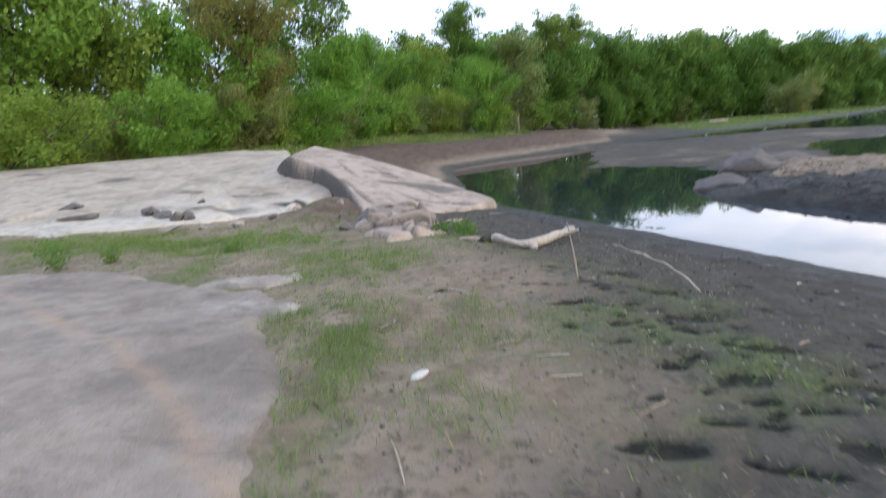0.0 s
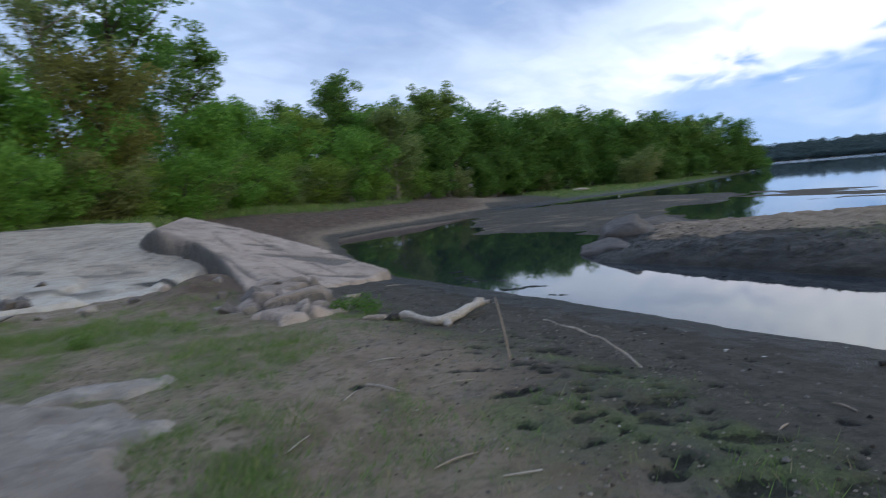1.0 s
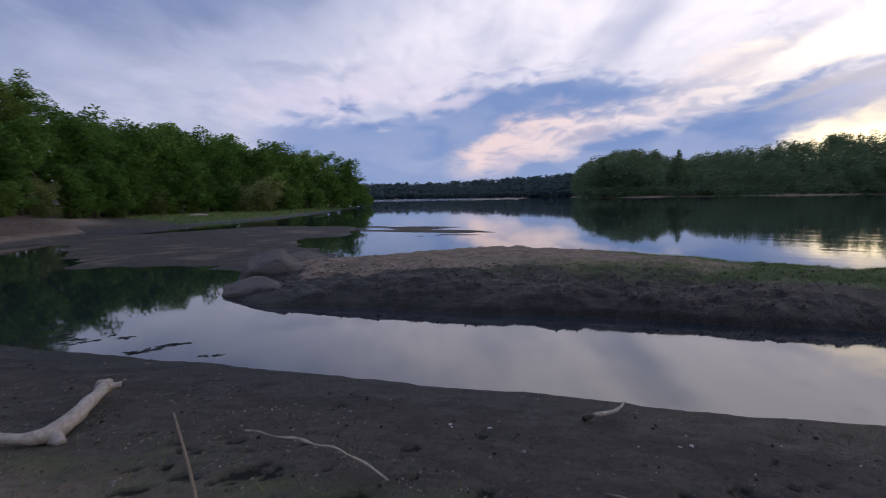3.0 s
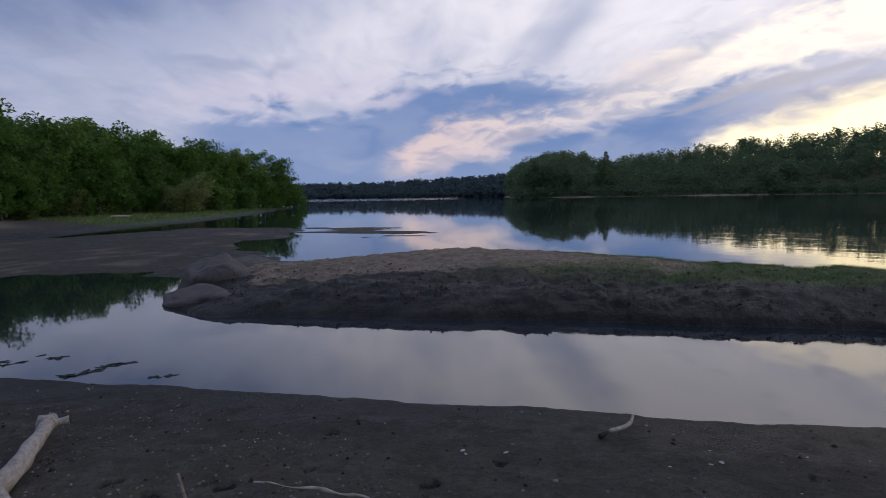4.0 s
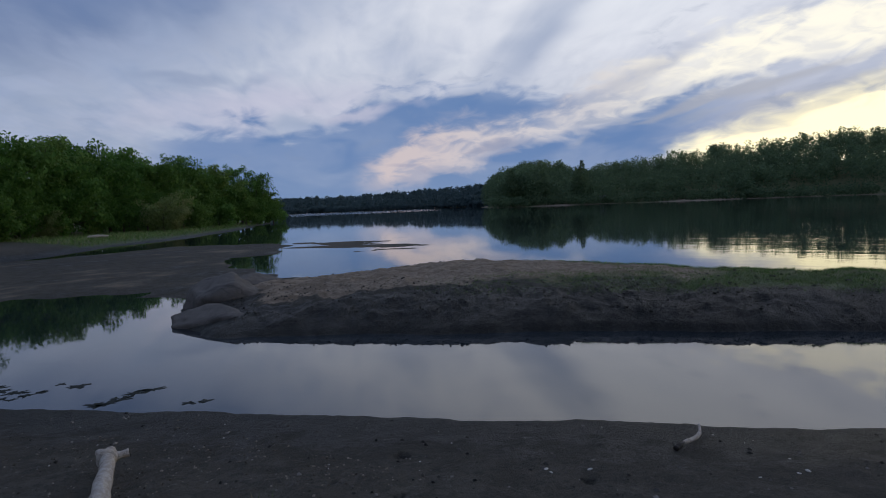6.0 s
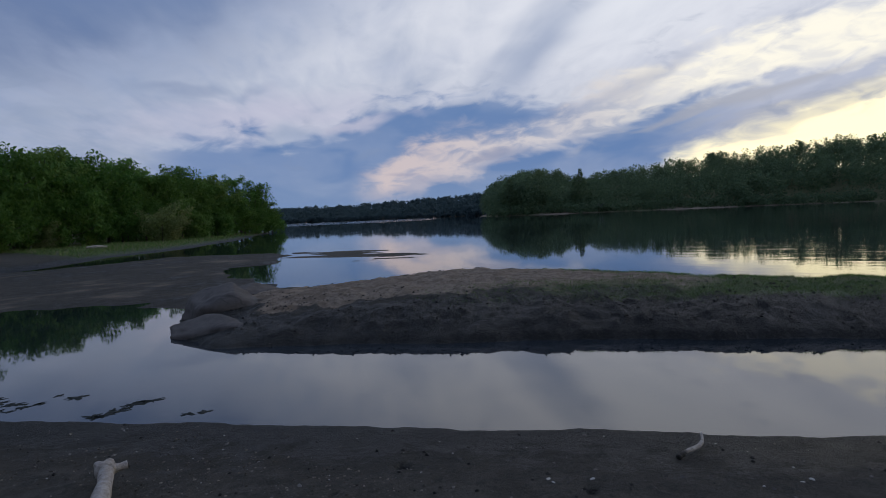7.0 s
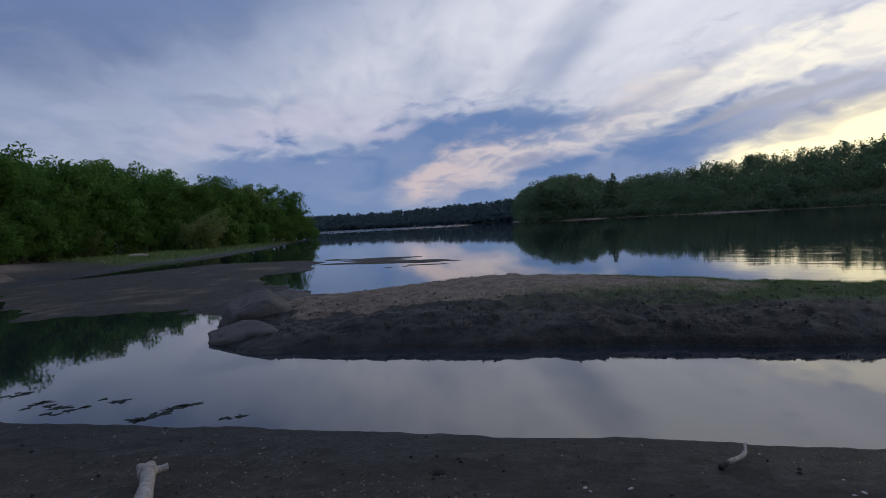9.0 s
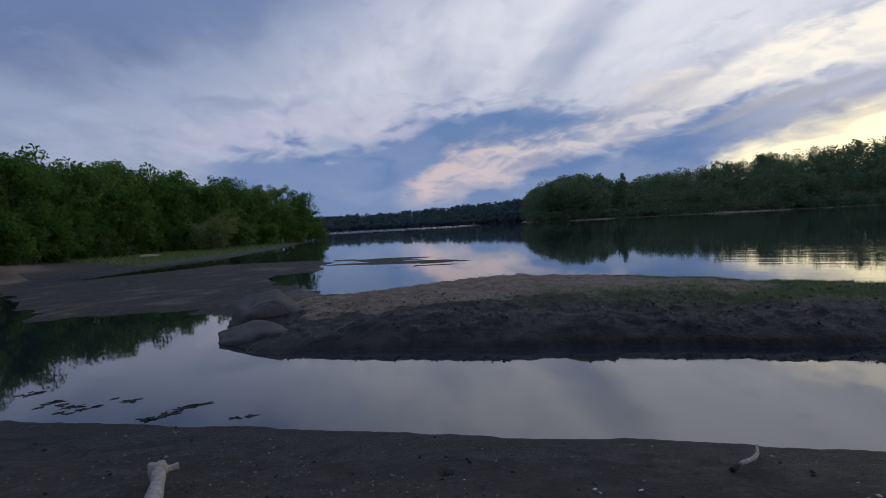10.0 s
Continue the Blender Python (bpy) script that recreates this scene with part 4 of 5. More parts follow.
# ---- trees ----
def tube(bm, pts, radii, sides=7):
    """A tapered limb through points."""
    rings = []
    for k, p in enumerate(pts):
        a = Vector(pts[min(k + 1, len(pts) - 1)]) - Vector(pts[max(k - 1, 0)])
        q = a.to_track_quat("Z", "Y")
        rings.append([bm.verts.new(Vector(p) + q @ Vector((radii[k] * math.cos(2 * math.pi * j / sides), radii[k] * math.sin(2 * math.pi * j / sides), 0))) for j in range(sides)])
    for a, b in zip(rings, rings[1:]):
        for j in range(sides):
            bm.faces.new((a[j], a[(j + 1) % sides], b[(j + 1) % sides], b[j]))
    bm.faces.new(rings[0][::-1])
    bm.faces.new(rings[-1])


def bent(rng, start, way, length, steps, wander):
    pts, p, d = [Vector(start)], Vector(start), Vector(way).normalized()
    for _ in range(steps):
        d = (d + Vector((rng.uniform(-1, 1), rng.uniform(-1, 1), rng.uniform(-0.4, 0.8))) * wander).normalized()
        p = p + d * (length / steps)
        pts.append(p.copy())
    return pts


def leaf_mesh(name, centres, radii, count, size, mat, seed, droop=0.0):
    """Many small leaf blades in clumps round the given centres."""
    rng = np.random.RandomState(seed)
    centres, radii = np.asarray(centres, float), np.asarray(radii, float)
    pick = rng.choice(len(centres), count, p=radii**2 / (radii**2).sum())
    d = rng.normal(size=(count, 3))
    d /= np.linalg.norm(d, axis=1)[:, None]
    r = rng.uniform(0.35, 1.0, count) ** 0.6
    pos = centres[pick] + d * (r * radii[pick])[:, None] * (1, 1, 0.75)
    n = d * 0.6 + rng.normal(size=(count, 3)) * 0.6 + (0, 0, 0.45)
    n /= np.linalg.norm(n, axis=1)[:, None]
    t = np.cross(n, rng.normal(size=(count, 3)))
    t /= np.linalg.norm(t, axis=1)[:, None]
    t[:, 2] -= droop
    b = np.cross(n, t)
    s = (size * rng.uniform(0.6, 1.3, count))[:, None]
    verts = np.stack([pos - t * s, pos + b * s * 0.55 + n * s * 0.15, pos + t * s, pos - b * s * 0.55 + n * s * 0.15], 1).reshape(-1, 3)
    return mesh_from(name, verts, np.arange(count * 4).reshape(-1, 4), mat, False)


def tree(seed, height, spread, kind, leaf, bark, count, size):
    """One tree: an Empty at its base, a trunk with limbs, and a crown of leaf clumps."""
    rng = random.Random(seed)
    root = new("bush" if kind == "bush" else "tree")
    bm = bmesh.new()
    trunk = bent(rng, (0, 0, -0.3), (0, 0, 1), height * (0.95 if kind == "pine" else 0.78), 7, 0.05 if kind == "pine" else 0.12)
    r0 = height * 0.016 + 0.03
    tube(bm, trunk, [r0 * (1 - 0.86 * k / 7) for k in range(8)])
    centres, radii = [], []
    limbs = {"oak": 13, "tall": 12, "pine": 20, "willow": 16, "bush": 9}[kind]
    for k in range(limbs):
        f = (k + rng.random()) / limbs
        low = {"oak": 0.28, "tall": 0.40, "pine": 0.30, "willow": 0.10, "bush": 0.03}[kind]
        f = low + (0.97 - low) * f
        i = min(int(f * 7), 6)
        at = trunk[i].lerp(trunk[i + 1], f * 7 - i)
        a = k * 2.4 + rng.uniform(-0.5, 0.5)
        if kind == "pine":
            ln, up = spread * (1.05 - 0.62 * f) * rng.uniform(0.6, 1.2), 0.25
        elif kind == "willow":
            ln, up = spread * (0.55 + 0.5 * math.sin(math.pi * min(1, f + 0.12))) * rng.uniform(0.7, 1.1), 0.45
        else:
            ln, up = spread * (0.5 + 0.55 * math.sin(math.pi * f)) * rng.uniform(0.65, 1.2), 0.65
        limb = bent(rng, at, (math.cos(a), math.sin(a), up), ln, 4, 0.22)
        tube(bm, limb, [r0 * 0.42 * (1 - f * 0.5) * (1 - 0.8 * j / 4) for j in range(5)], 5)
        for j, p in enumerate(limb[1:]):
            for _ in range(2 if kind in ("tall", "pine") else 3):
                centres.append(p + Vector((rng.uniform(-1, 1), rng.uniform(-1, 1), rng.uniform(-0.5, 0.8))) * spread * 0.17)
                radii.append(spread * rng.uniform(0.13, 0.30) * (0.75 if kind in ("tall", "pine") else 1.0))
    top = trunk[-1]
    for _ in range(7):
        centres.append(top + Vector((rng.uniform(-1, 1), rng.uniform(-1, 1), rng.uniform(-0.6, 1.0))) * spread * (0.12 if kind == "pine" else 0.28))
        radii.append(spread * rng.uniform(0.10, 0.2))
    part("trunk", bm, bark, root)
    crown = new("crown", leaf_mesh("crown", centres, radii, count, size, leaf, seed + 500, 0.4 if kind == "willow" else 0.0))
    crown.parent = root
    TOPS[root.name] = max(v.co.z for v in crown.data.vertices)
    return root


TOPS = {}
SORTS = {
    "oak": (tree(1, 10, 3.0, "oak", LEAF_NEAR, BARK, 12500, 0.10), "mid-green broadleaved tree in the shore woods"),
    "oak_b": (tree(2, 10, 3.3, "oak", LEAF_MID, BARK, 12500, 0.10), "dark-green broadleaved tree in the shore woods"),
    "sparse": (tree(15, 13, 3.2, "tall", LEAF_PALE, BARK_PALE, 5500, 0.085), "thinly leaved pale tree with bare twigs against the sky"),
    "tall": (tree(3, 13, 3.4, "tall", LEAF_MID, BARK, 9500, 0.10), "tall open-crowned dark-green tree with sky gaps"),
    "pine": (tree(4, 12, 3.8, "pine", LEAF_DARK, BARK, 9000, 0.115), "tall dark-green pine rising over the woods"),
    "pale": (tree(5, 9, 2.7, "willow", LEAF_PALE, BARK_PALE, 11000, 0.095), "grey-green tree with a pale slender trunk"),
    "rust": (tree(6, 8, 2.4, "oak", LEAF_RUST, BARK, 11000, 0.08), "olive-brown small tree with thinning leaves"),
    "willow": (tree(7, 9, 3.4, "willow", LEAF_NEAR, BARK, 12500, 0.10), "bushy green shore tree with leaves to the ground"),
    "oak_far": (tree(11, 10, 3.2, "oak", LEAF_MID, BARK, 6200, 0.15), "mid-green broadleaved tree in the shore woods"),
    "oak_b_far": (tree(12, 10, 3.4, "oak", LEAF_DARK, BARK, 6200, 0.15), "dark-green broadleaved tree in the shore woods"),
    "willow_far": (tree(13, 9, 3.6, "willow", LEAF_DARK, BARK, 6500, 0.16), "bushy green shore tree with leaves to the ground"),
    "willow_b_far": (tree(8, 9, 3.6, "willow", LEAF_DARK, BARK, 6500, 0.16), "bushy dark-green shore tree with leaves to the ground"),
    "bush": (tree(9, 3, 1.8, "bush", LEAF_NEAR, BARK, 4800, 0.07), "dense green bush at the edge of the woods"),
    "bush_b": (tree(10, 3, 1.8, "bush", LEAF_PALE, BARK, 4800, 0.07), "pale green bush at the edge of the woods"),
    "bush_far": (tree(14, 3, 1.8, "bush", LEAF_MID, BARK, 2600, 0.11), "dense green bush at the edge of the woods"),
}
USED, TOPS = {}, {ob.name: TOPS[ob.name] for ob, _ in SORTS.values()}


def plant(sort, azimuth, dist, height, turn):
    """A tree at an azimuth and a distance from the start of the walk."""
    if dist > 46 and sort + "_far" in SORTS:
        sort += "_far"
    ob, label = SORTS[sort if sort in SORTS else sort + "_far"]
    x, y = dist * math.sin(radians(azimuth)), 1.0 + dist * math.cos(radians(azimuth))
    z = float(ground_height(np.array([x]), np.array([y]), False)[0])
    s = (height - (0 if sort.startswith("bush") else z)) / TOPS[ob.name]
    m = pose(x, y, z, 0, 0, turn) @ Matrix.Diagonal((s, s, s, 1))
    if sort in USED:
        ob = copy_thing(ob, m @ Matrix.Diagonal((*[1 / k for k in ob.scale], 1)))
    else:
        ob.matrix_basis = m
        USED[sort] = True
    bushy = sort.startswith("bush")
    tagged(ob, label, "bush" if bushy else "tree", "bushes along the shore woods" if bushy else "trees of the shore woods")


# sort, azimuth, distance, height
WEST_WOODS = [
    ("oak", -52, 26, 11), ("oak_b", -47, 29, 13), ("willow", -43, 25, 10), ("tall", -40, 28, 12), ("sparse", -37, 31, 13), ("willow", -34, 26, 8.4), ("sparse", -30, 28, 11.5),
    ("sparse", -35, 31, 12), ("tall", -23.5, 31, 14.5), ("tall", -19.0, 33, 11.2), ("rust", -24, 27, 8.6), ("willow", -27, 26, 7.5), ("oak_b", -21, 36, 9), ("willow", -18, 30, 7),
    ("oak", -14.5, 37, 8.2), ("oak_b", -11, 41, 7.4), ("willow", -8.5, 42, 8.0), ("oak", -6.5, 44, 8.8), ("pine", -4.9, 48, 11.2), ("pine", -3.9, 48.5, 12.1), ("willow", -2, 42, 7.2),
]
NORTH_WOODS = [
    ("oak", -1.2, 46, 9.2), ("pale", 1.4, 44.5, 8.6), ("oak_b", 0.2, 53, 10), ("tall", 3.5, 54, 11.2), ("tall", 4.7, 55, 11.7), ("tall", 6.8, 57, 11.0), ("tall", 7.7, 58, 10.4), ("willow", 3.8, 50, 7.5), ("oak", 6.3, 54, 8.3),
    ("willow_b", 8.6, 57, 8.6), ("oak_b", 10.5, 60, 10.2), ("willow", 12.0, 62, 8.4), ("willow_b", 14.0, 66, 10.0), ("oak", 16.2, 70, 10.2), ("willow_b", 17.6, 69, 8.4), ("oak_b", 19.0, 74, 10.4),
    ("willow", 20.6, 75, 9.4), ("oak", 22.6, 80, 10.2), ("willow_b", 24.2, 79, 9.0), ("oak_b", 25.6, 84, 9.9), ("willow", 27.0, 85, 8.9), ("willow_b", 28.4, 88, 8.6), ("oak", 29.8, 92, 9.2),
    ("tall", 31.5, 97, 9.6), ("oak_b", 32.6, 101, 8.6), ("willow", 31.0, 92, 6.5), ("willow_b", 33.6, 106, 6.6), ("willow", 34.4, 110, 4.6), ("bush", 35.2, 114, 2.6),
]
# second rows, which close the gaps
BACK_WOODS = [
    ("oak_b", -33, 36, 8.5), ("oak", -25, 38, 7.5), ("oak_b", -16, 44, 8.0), ("willow_b", -12.6, 46, 6.8), ("oak_b", -8, 52, 10.4), ("willow_b", -3, 56, 10), ("oak", 2.5, 60, 10.6),
    ("willow_b", 8, 66, 10), ("oak_b", 13, 74, 11), ("oak", 18, 84, 11.6), ("oak_b", 22, 92, 11.2), ("willow_b", 26, 98, 10.2), ("oak_b", 29, 104, 9.6), ("oak_b", -39, 36, 9.5), ("oak_b", -45, 36, 11),
]
# low leafy trees at the water's edge of the woods
EDGE_TREES = [
    ("willow", -12.3, 38, 4.8), ("willow", -9.6, 39.5, 5.0), ("willow", -5.2, 42, 5.0), ("willow", 2.9, 47, 4.6), ("willow", 5.4, 50, 5.2), ("willow", 9.6, 55, 5.0), ("willow", 11.4, 58, 5.4), ("willow_b", 13.0, 61, 5.6),
    ("willow", 15.0, 65, 5.4), ("willow_b", 17.0, 67, 5.6), ("willow", 19.6, 71, 5.6), ("willow_b", 21.6, 74, 5.6), ("willow", 23.4, 76, 5.2), ("willow_b", 26.3, 81, 5.4), ("willow", 28.0, 84, 5.2), ("willow_b", 29.4, 88, 5.0),
    ("willow", 31.8, 94, 5.0), ("willow_b", 32.8, 98, 4.8), ("willow", 34.0, 105, 4.0),
]
BUSHES = [
    ("bush", -44, 22, 3.0), ("bush", -40, 20.5, 2.6), ("bush_b", -36, 22, 2.4), ("bush", -33.5, 21, 2.9), ("bush", -31, 22.5, 2.4), ("bush", -28, 24, 2.8), ("bush_b", -25, 25, 3.4), ("bush", -22, 26, 2.6),
    ("bush", -19, 27, 3.2), ("bush_b", -16, 31, 3.2), ("bush", -13.5, 33, 3.4), ("bush", -11, 36, 3.6), ("bush_b", -8.6, 38, 3.2), ("bush", -6.6, 40, 3.4), ("bush_b", -4.4, 41, 2.8), ("bush", -0.4, 42, 2.4),
    ("bush", 3.0, 46, 2.8), ("bush", 5.2, 48, 2.4), ("bush_b", 7.6, 52, 3.0), ("bush", 10, 56, 3.2), ("bush", 13, 61, 3.0), ("bush_b", 16, 66, 3.2), ("bush", 19, 70, 3.4), ("bush", 22, 74, 3.0), ("bush_b", 24.6, 72, 4.6),
    ("bush_b", 25.6, 73, 4.0), ("bush", 27.5, 80, 3.4), ("bush", 30, 86, 3.0), ("bush", 33, 100, 3.0),
]
# broad crowns that stand between the tall trees and the pines
GAP_TREES = [("oak_b", -16.2, 39, 8.6), ("tall", -12.6, 42, 9.2)]
for n, (sort, azimuth, dist, height) in enumerate(WEST_WOODS + NORTH_WOODS + BACK_WOODS + EDGE_TREES + BUSHES + GAP_TREES):
    plant(sort, azimuth, dist, height, 67 * n)


# ---- far wooded shores ----
def far_wood(name, label, az0, az1, near_d, deep, count, top_of, leaves, size, seed, tall, mat):
    """Rounded tree crowns that climb a far wooded slope; too many to count, so one mesh."""
    rng = np.random.RandomState(seed)
    centres, radii = [], []
    for k in range(count):
        a = rng.uniform(az0, az1)
        f = rng.uniform(0, 1) ** 0.8
        d = near_d + deep * f
        low = 0.80 if a < 61 and az0 > 50 else 0.42
        top = (top_of(a) * d + 1.9) * (low + (1 - low) * f**0.8)
        own = top * rng.uniform(0.85, 1.02) if low > 0.5 else min(tall * rng.uniform(0.75, 1.1), top + 1)
        x, y = d * math.sin(radians(a)), d * math.cos(radians(a))
        w = own * rng.uniform(0.24, 0.38)
        for j, (up, fat) in enumerate(((0.22, 0.8), (0.45, 1.0), (0.68, 0.95), (0.86, 0.6))):
            centres.append((x + rng.uniform(-1, 1) * w * 0.35, y + rng.uniform(-1, 1) * w * 0.35, max(0.4, top - own * (1 - up))))
            radii.append(w * fat * rng.uniform(0.8, 1.1))
    for k in range(count // 2):
        # shrubs that close the foot of the wood
        a, d = rng.uniform(az0 + 0.2, az1), near_d + rng.uniform(-4, 6)
        w = rng.uniform(1.6, 3.2)
        centres.append((d * math.sin(radians(a)), d * math.cos(radians(a)), rng.uniform(0.6, 3.5)))
        radii.append(w)
    me = leaf_mesh(name, centres, radii, leaves, size, mat, seed + 3)
    return tagged(new(name, me), label, "woods", kind="stuff")


def right_top(a):
    return float(np.interp(a, [55.6, 56.2, 57.2, 58.5, 60.4, 62.8, 64.0, 66, 67.5, 71, 76, 79, 83, 85, 88, 112], [0.030, 0.040, 0.056, 0.066, 0.073, 0.074, 0.060, 0.058, 0.066, 0.072, 0.080, 0.082, 0.087, 0.092, 0.090, 0.095])) + 0.002 * math.sin(a * 1.9)


def ridge_top(a):
    return float(np.interp(a, [30, 36, 43, 52, 56, 60], [0.0235, 0.024, 0.025, 0.0335, 0.0375, 0.040])) + 0.0008 * math.sin(a * 2.3)


far_wood("far_woods", "dark wooded shore across the lake below the sunset", 55.9, 112, 262, 90, 1500, right_top, 300000, 0.50, 31, 11, LEAF_FAR_HAZE)
far_wood("far_woods", "distant low wooded ridge beyond the lake", 30, 60, 455, 110, 900, ridge_top, 75000, 1.05, 32, 10, LEAF_RIDGE_HAZE)


def far_pine(azimuth, dist, height):
    root = new("far_pine")
    rng = random.Random(int(azimuth * 10))
    bm = bmesh.new()
    tube(bm, [(0, 0, -1), (0, 0, height * 0.5), (0, 0, height * 0.97)], [0.35, 0.25, 0.05])
    part("trunk", bm, BARK, root)
    c, r = [], []
    for k in range(16):
        f = k / 15
        for _ in range(3):
            a = rng.uniform(0, 6.3)
            w = height * 0.27 * (1.15 - f) * rng.uniform(0.7, 1.2)
            c.append((math.cos(a) * w * 0.6, math.sin(a) * w * 0.6, height * (0.3 + 0.68 * f)))
            r.append(0.5 + w * 0.5)
    crown = new("crown", leaf_mesh("crown", c, r, 2600, 0.5, LEAF_FAR_HAZE, 77))
    crown.parent = root
    root.matrix_basis = pose(dist * math.sin(radians(azimuth)), dist * math.cos(radians(azimuth)), 0.2)
    tagged(root, "dark pine standing above the far wooded shore", "tree", "pines on the far shore")


for azimuth, dist, height in ((64.9, 275, 20.2), (58.2, 270, 17.0), (61.0, 272, 20.6)):
    far_pine(azimuth, dist, height)


# ---- driftwood and sticks ----
def limb_object(name, pts, radii, mat, sides=12, gnarl=0.12, seed=0, parent=None):
    """A rough branch through points, with a knobbly skin."""
    fine_p, fine_r = [], []
    for k in range(len(pts) - 1):
        for j in range(6):
            f = j / 6
            a, b = Vector(pts[max(k - 1, 0)]), Vector(pts[k])
            c, d = Vector(pts[k + 1]), Vector(pts[min(k + 2, len(pts) - 1)])
            fine_p.append(0.5 * ((2 * b) + (c - a) * f + (2 * a - 5 * b + 4 * c - d) * f * f + (3 * b - a - 3 * c + d) * f**3))
            fine_r.append(radii[k] * (1 - f) + radii[k + 1] * f)
    fine_p.append(Vector(pts[-1]))
    fine_r.append(radii[-1])
    bm = bmesh.new()
    tube(bm, fine_p, fine_r, sides)
    mid = sum(fine_p, Vector()) / len(fine_p)
    for v in bm.verts:
        k = min(range(len(fine_p)), key=lambda i: (fine_p[i] - v.co).length_squared)
        out = v.co - fine_p[k]
        v.co = fine_p[k] + out * (1 + gnarl * 2.4 * noise.noise(v.co * 6 + Vector((seed, 0, 0))) + gnarl * noise.noise(v.co * 17))
        v.co -= mid
    ob = part(name, bm, mat, parent)
    ob.location = mid - parent.location if parent else mid
    return ob


log = new("driftwood_log")
tagged(log, "bleached crooked driftwood log with a knotted raised end", "driftwood")
LOG = [
    (0.05, 6.95, 0.440), (0.12, 6.96, 0.466), (0.19, 6.885, 0.464), (0.27, 6.80, 0.444), (0.37, 6.745, 0.424), (0.47, 6.735, 0.412), (0.57, 6.80, 0.405),
    (0.69, 7.00, 0.395), (0.82, 7.26, 0.382), (0.94, 7.52, 0.360), (1.05, 7.78, 0.340),
]
limb_object("bough", LOG, [0.018, 0.036, 0.037, 0.034, 0.036, 0.047, 0.056, 0.053, 0.049, 0.045, 0.043], DRIFTWOOD, 20, 0.10, 3, log)
limb_object("broken_stub", [(0.52, 6.77, 0.405), (0.545, 6.69, 0.385), (0.56, 6.64, 0.365)], [0.046, 0.042, 0.030], DRIFTWOOD, 12, 0.25, 4, log)
knot = limb_object("knot", [(1.02, 7.73, 0.342), (1.055, 7.80, 0.340), (1.07, 7.84, 0.338)], [0.040, 0.052, 0.036], DRIFTWOOD, 14, 0.30, 5, log)
limb_object("prong", [(1.045, 7.80, 0.345), (1.035, 7.86, 0.352), (1.032, 7.89, 0.358)], [0.032, 0.024, 0.014], DRIFTWOOD, 10, 0.25, 9, knot)
limb_object("prong", [(1.075, 7.80, 0.342), (1.095, 7.85, 0.348), (1.105, 7.875, 0.350)], [0.034, 0.030, 0.016], DRIFTWOOD, 10, 0.25, 10, knot)
side_stub = limb_object("side_stub", [(1.07, 7.78, 0.335), (1.13, 7.76, 0.335), (1.172, 7.745, 0.338)], [0.034, 0.024, 0.029], DRIFTWOOD, 10, 0.15, 6, log)
# dark cap drawn for the shade inside the stub's hollow
limb_object("hollow_shade", [(1.165, 7.748, 0.338), (1.173, 7.745, 0.338), (1.177, 7.743, 0.339)], [0.021, 0.023, 0.019], DARK_WOOD_SHADE, 10, 0.1, 6, side_stub)
# dark piece drawn for the shaded hollow between log and root
limb_object("gap_shade", [(-0.10, 6.96, 0.435), (-0.02, 6.95, 0.438), (0.07, 6.95, 0.445)], [0.022, 0.036, 0.022], DARK_WOOD_SHADE, 10, 0.5, 8, log)
limb_object("root_end", [(-0.32, 7.08, 0.440), (-0.20, 7.04, 0.445), (-0.08, 6.98, 0.440)], [0.018, 0.036, 0.028], STICKWOOD, 10, 0.35, 7, log)

STAKE = [(0.851, 5.11, 0.40), (0.82, 5.13, 0.66), (0.775, 5.144, 0.917)]
tagged(limb_object("stake", STAKE, [0.0085, 0.0070, 0.0055], STICKWOOD, 8, 0.15, 11), "thin brown stick standing upright in the mud", "stick")
TWIG = [(1.183, 5.346, 0.653), (1.23, 5.29, 0.650), (1.29, 5.235, 0.622), (1.379, 5.154, 0.606), (1.46, 5.09, 0.566), (1.54, 5.05, 0.540), (1.60, 5.01, 0.490), (1.69, 4.99, 0.420), (1.72, 4.93, 0.385), (1.767, 4.877, 0.330)]
tagged(limb_object("branch", TWIG, [0.005, 0.006, 0.007, 0.009, 0.010, 0.011, 0.011, 0.010, 0.009, 0.007], DRIFTWOOD, 8, 0.4, 12), "long pale crooked branch with one end stuck in the mud", "stick")
STICK = [(3.72, 4.84, 0.165), (3.82, 4.82, 0.150), (3.93, 4.80, 0.140), (4.06, 4.81, 0.135), (4.19, 4.85, 0.138)]
stick = new("short_stick")
tagged(stick, "short curved weathered stick near the waterline", "stick")
limb_object("shaft", STICK, [0.013, 0.018, 0.017, 0.015, 0.008], DRIFTWOOD, 10, 0.2, 13, stick)
# added dark stub in place of the shadowed hole beside the stick
limb_object("shadow_stub", [(3.62, 4.86, 0.150), (3.68, 4.85, 0.158), (3.74, 4.838, 0.162)], [0.018, 0.022, 0.014], DARK_WOOD_SHADE, 8, 0.4, 15, stick)
tagged(limb_object("far_log", [(19.1, 57.6, zat(19.1, 57.6) + 0.10), (19.8, 57.4, zat(19.8, 57.4) + 0.14), (20.6, 57.2, zat(20.6, 57.2) + 0.10)], [0.12, 0.16, 0.10], DRIFTWOOD, 8, 0.2, 14), "pale drift log stranded on the grassy spit", "driftwood")


def lay(x, y, up=0.0):
    return (x, y, zat(x, y) + up)


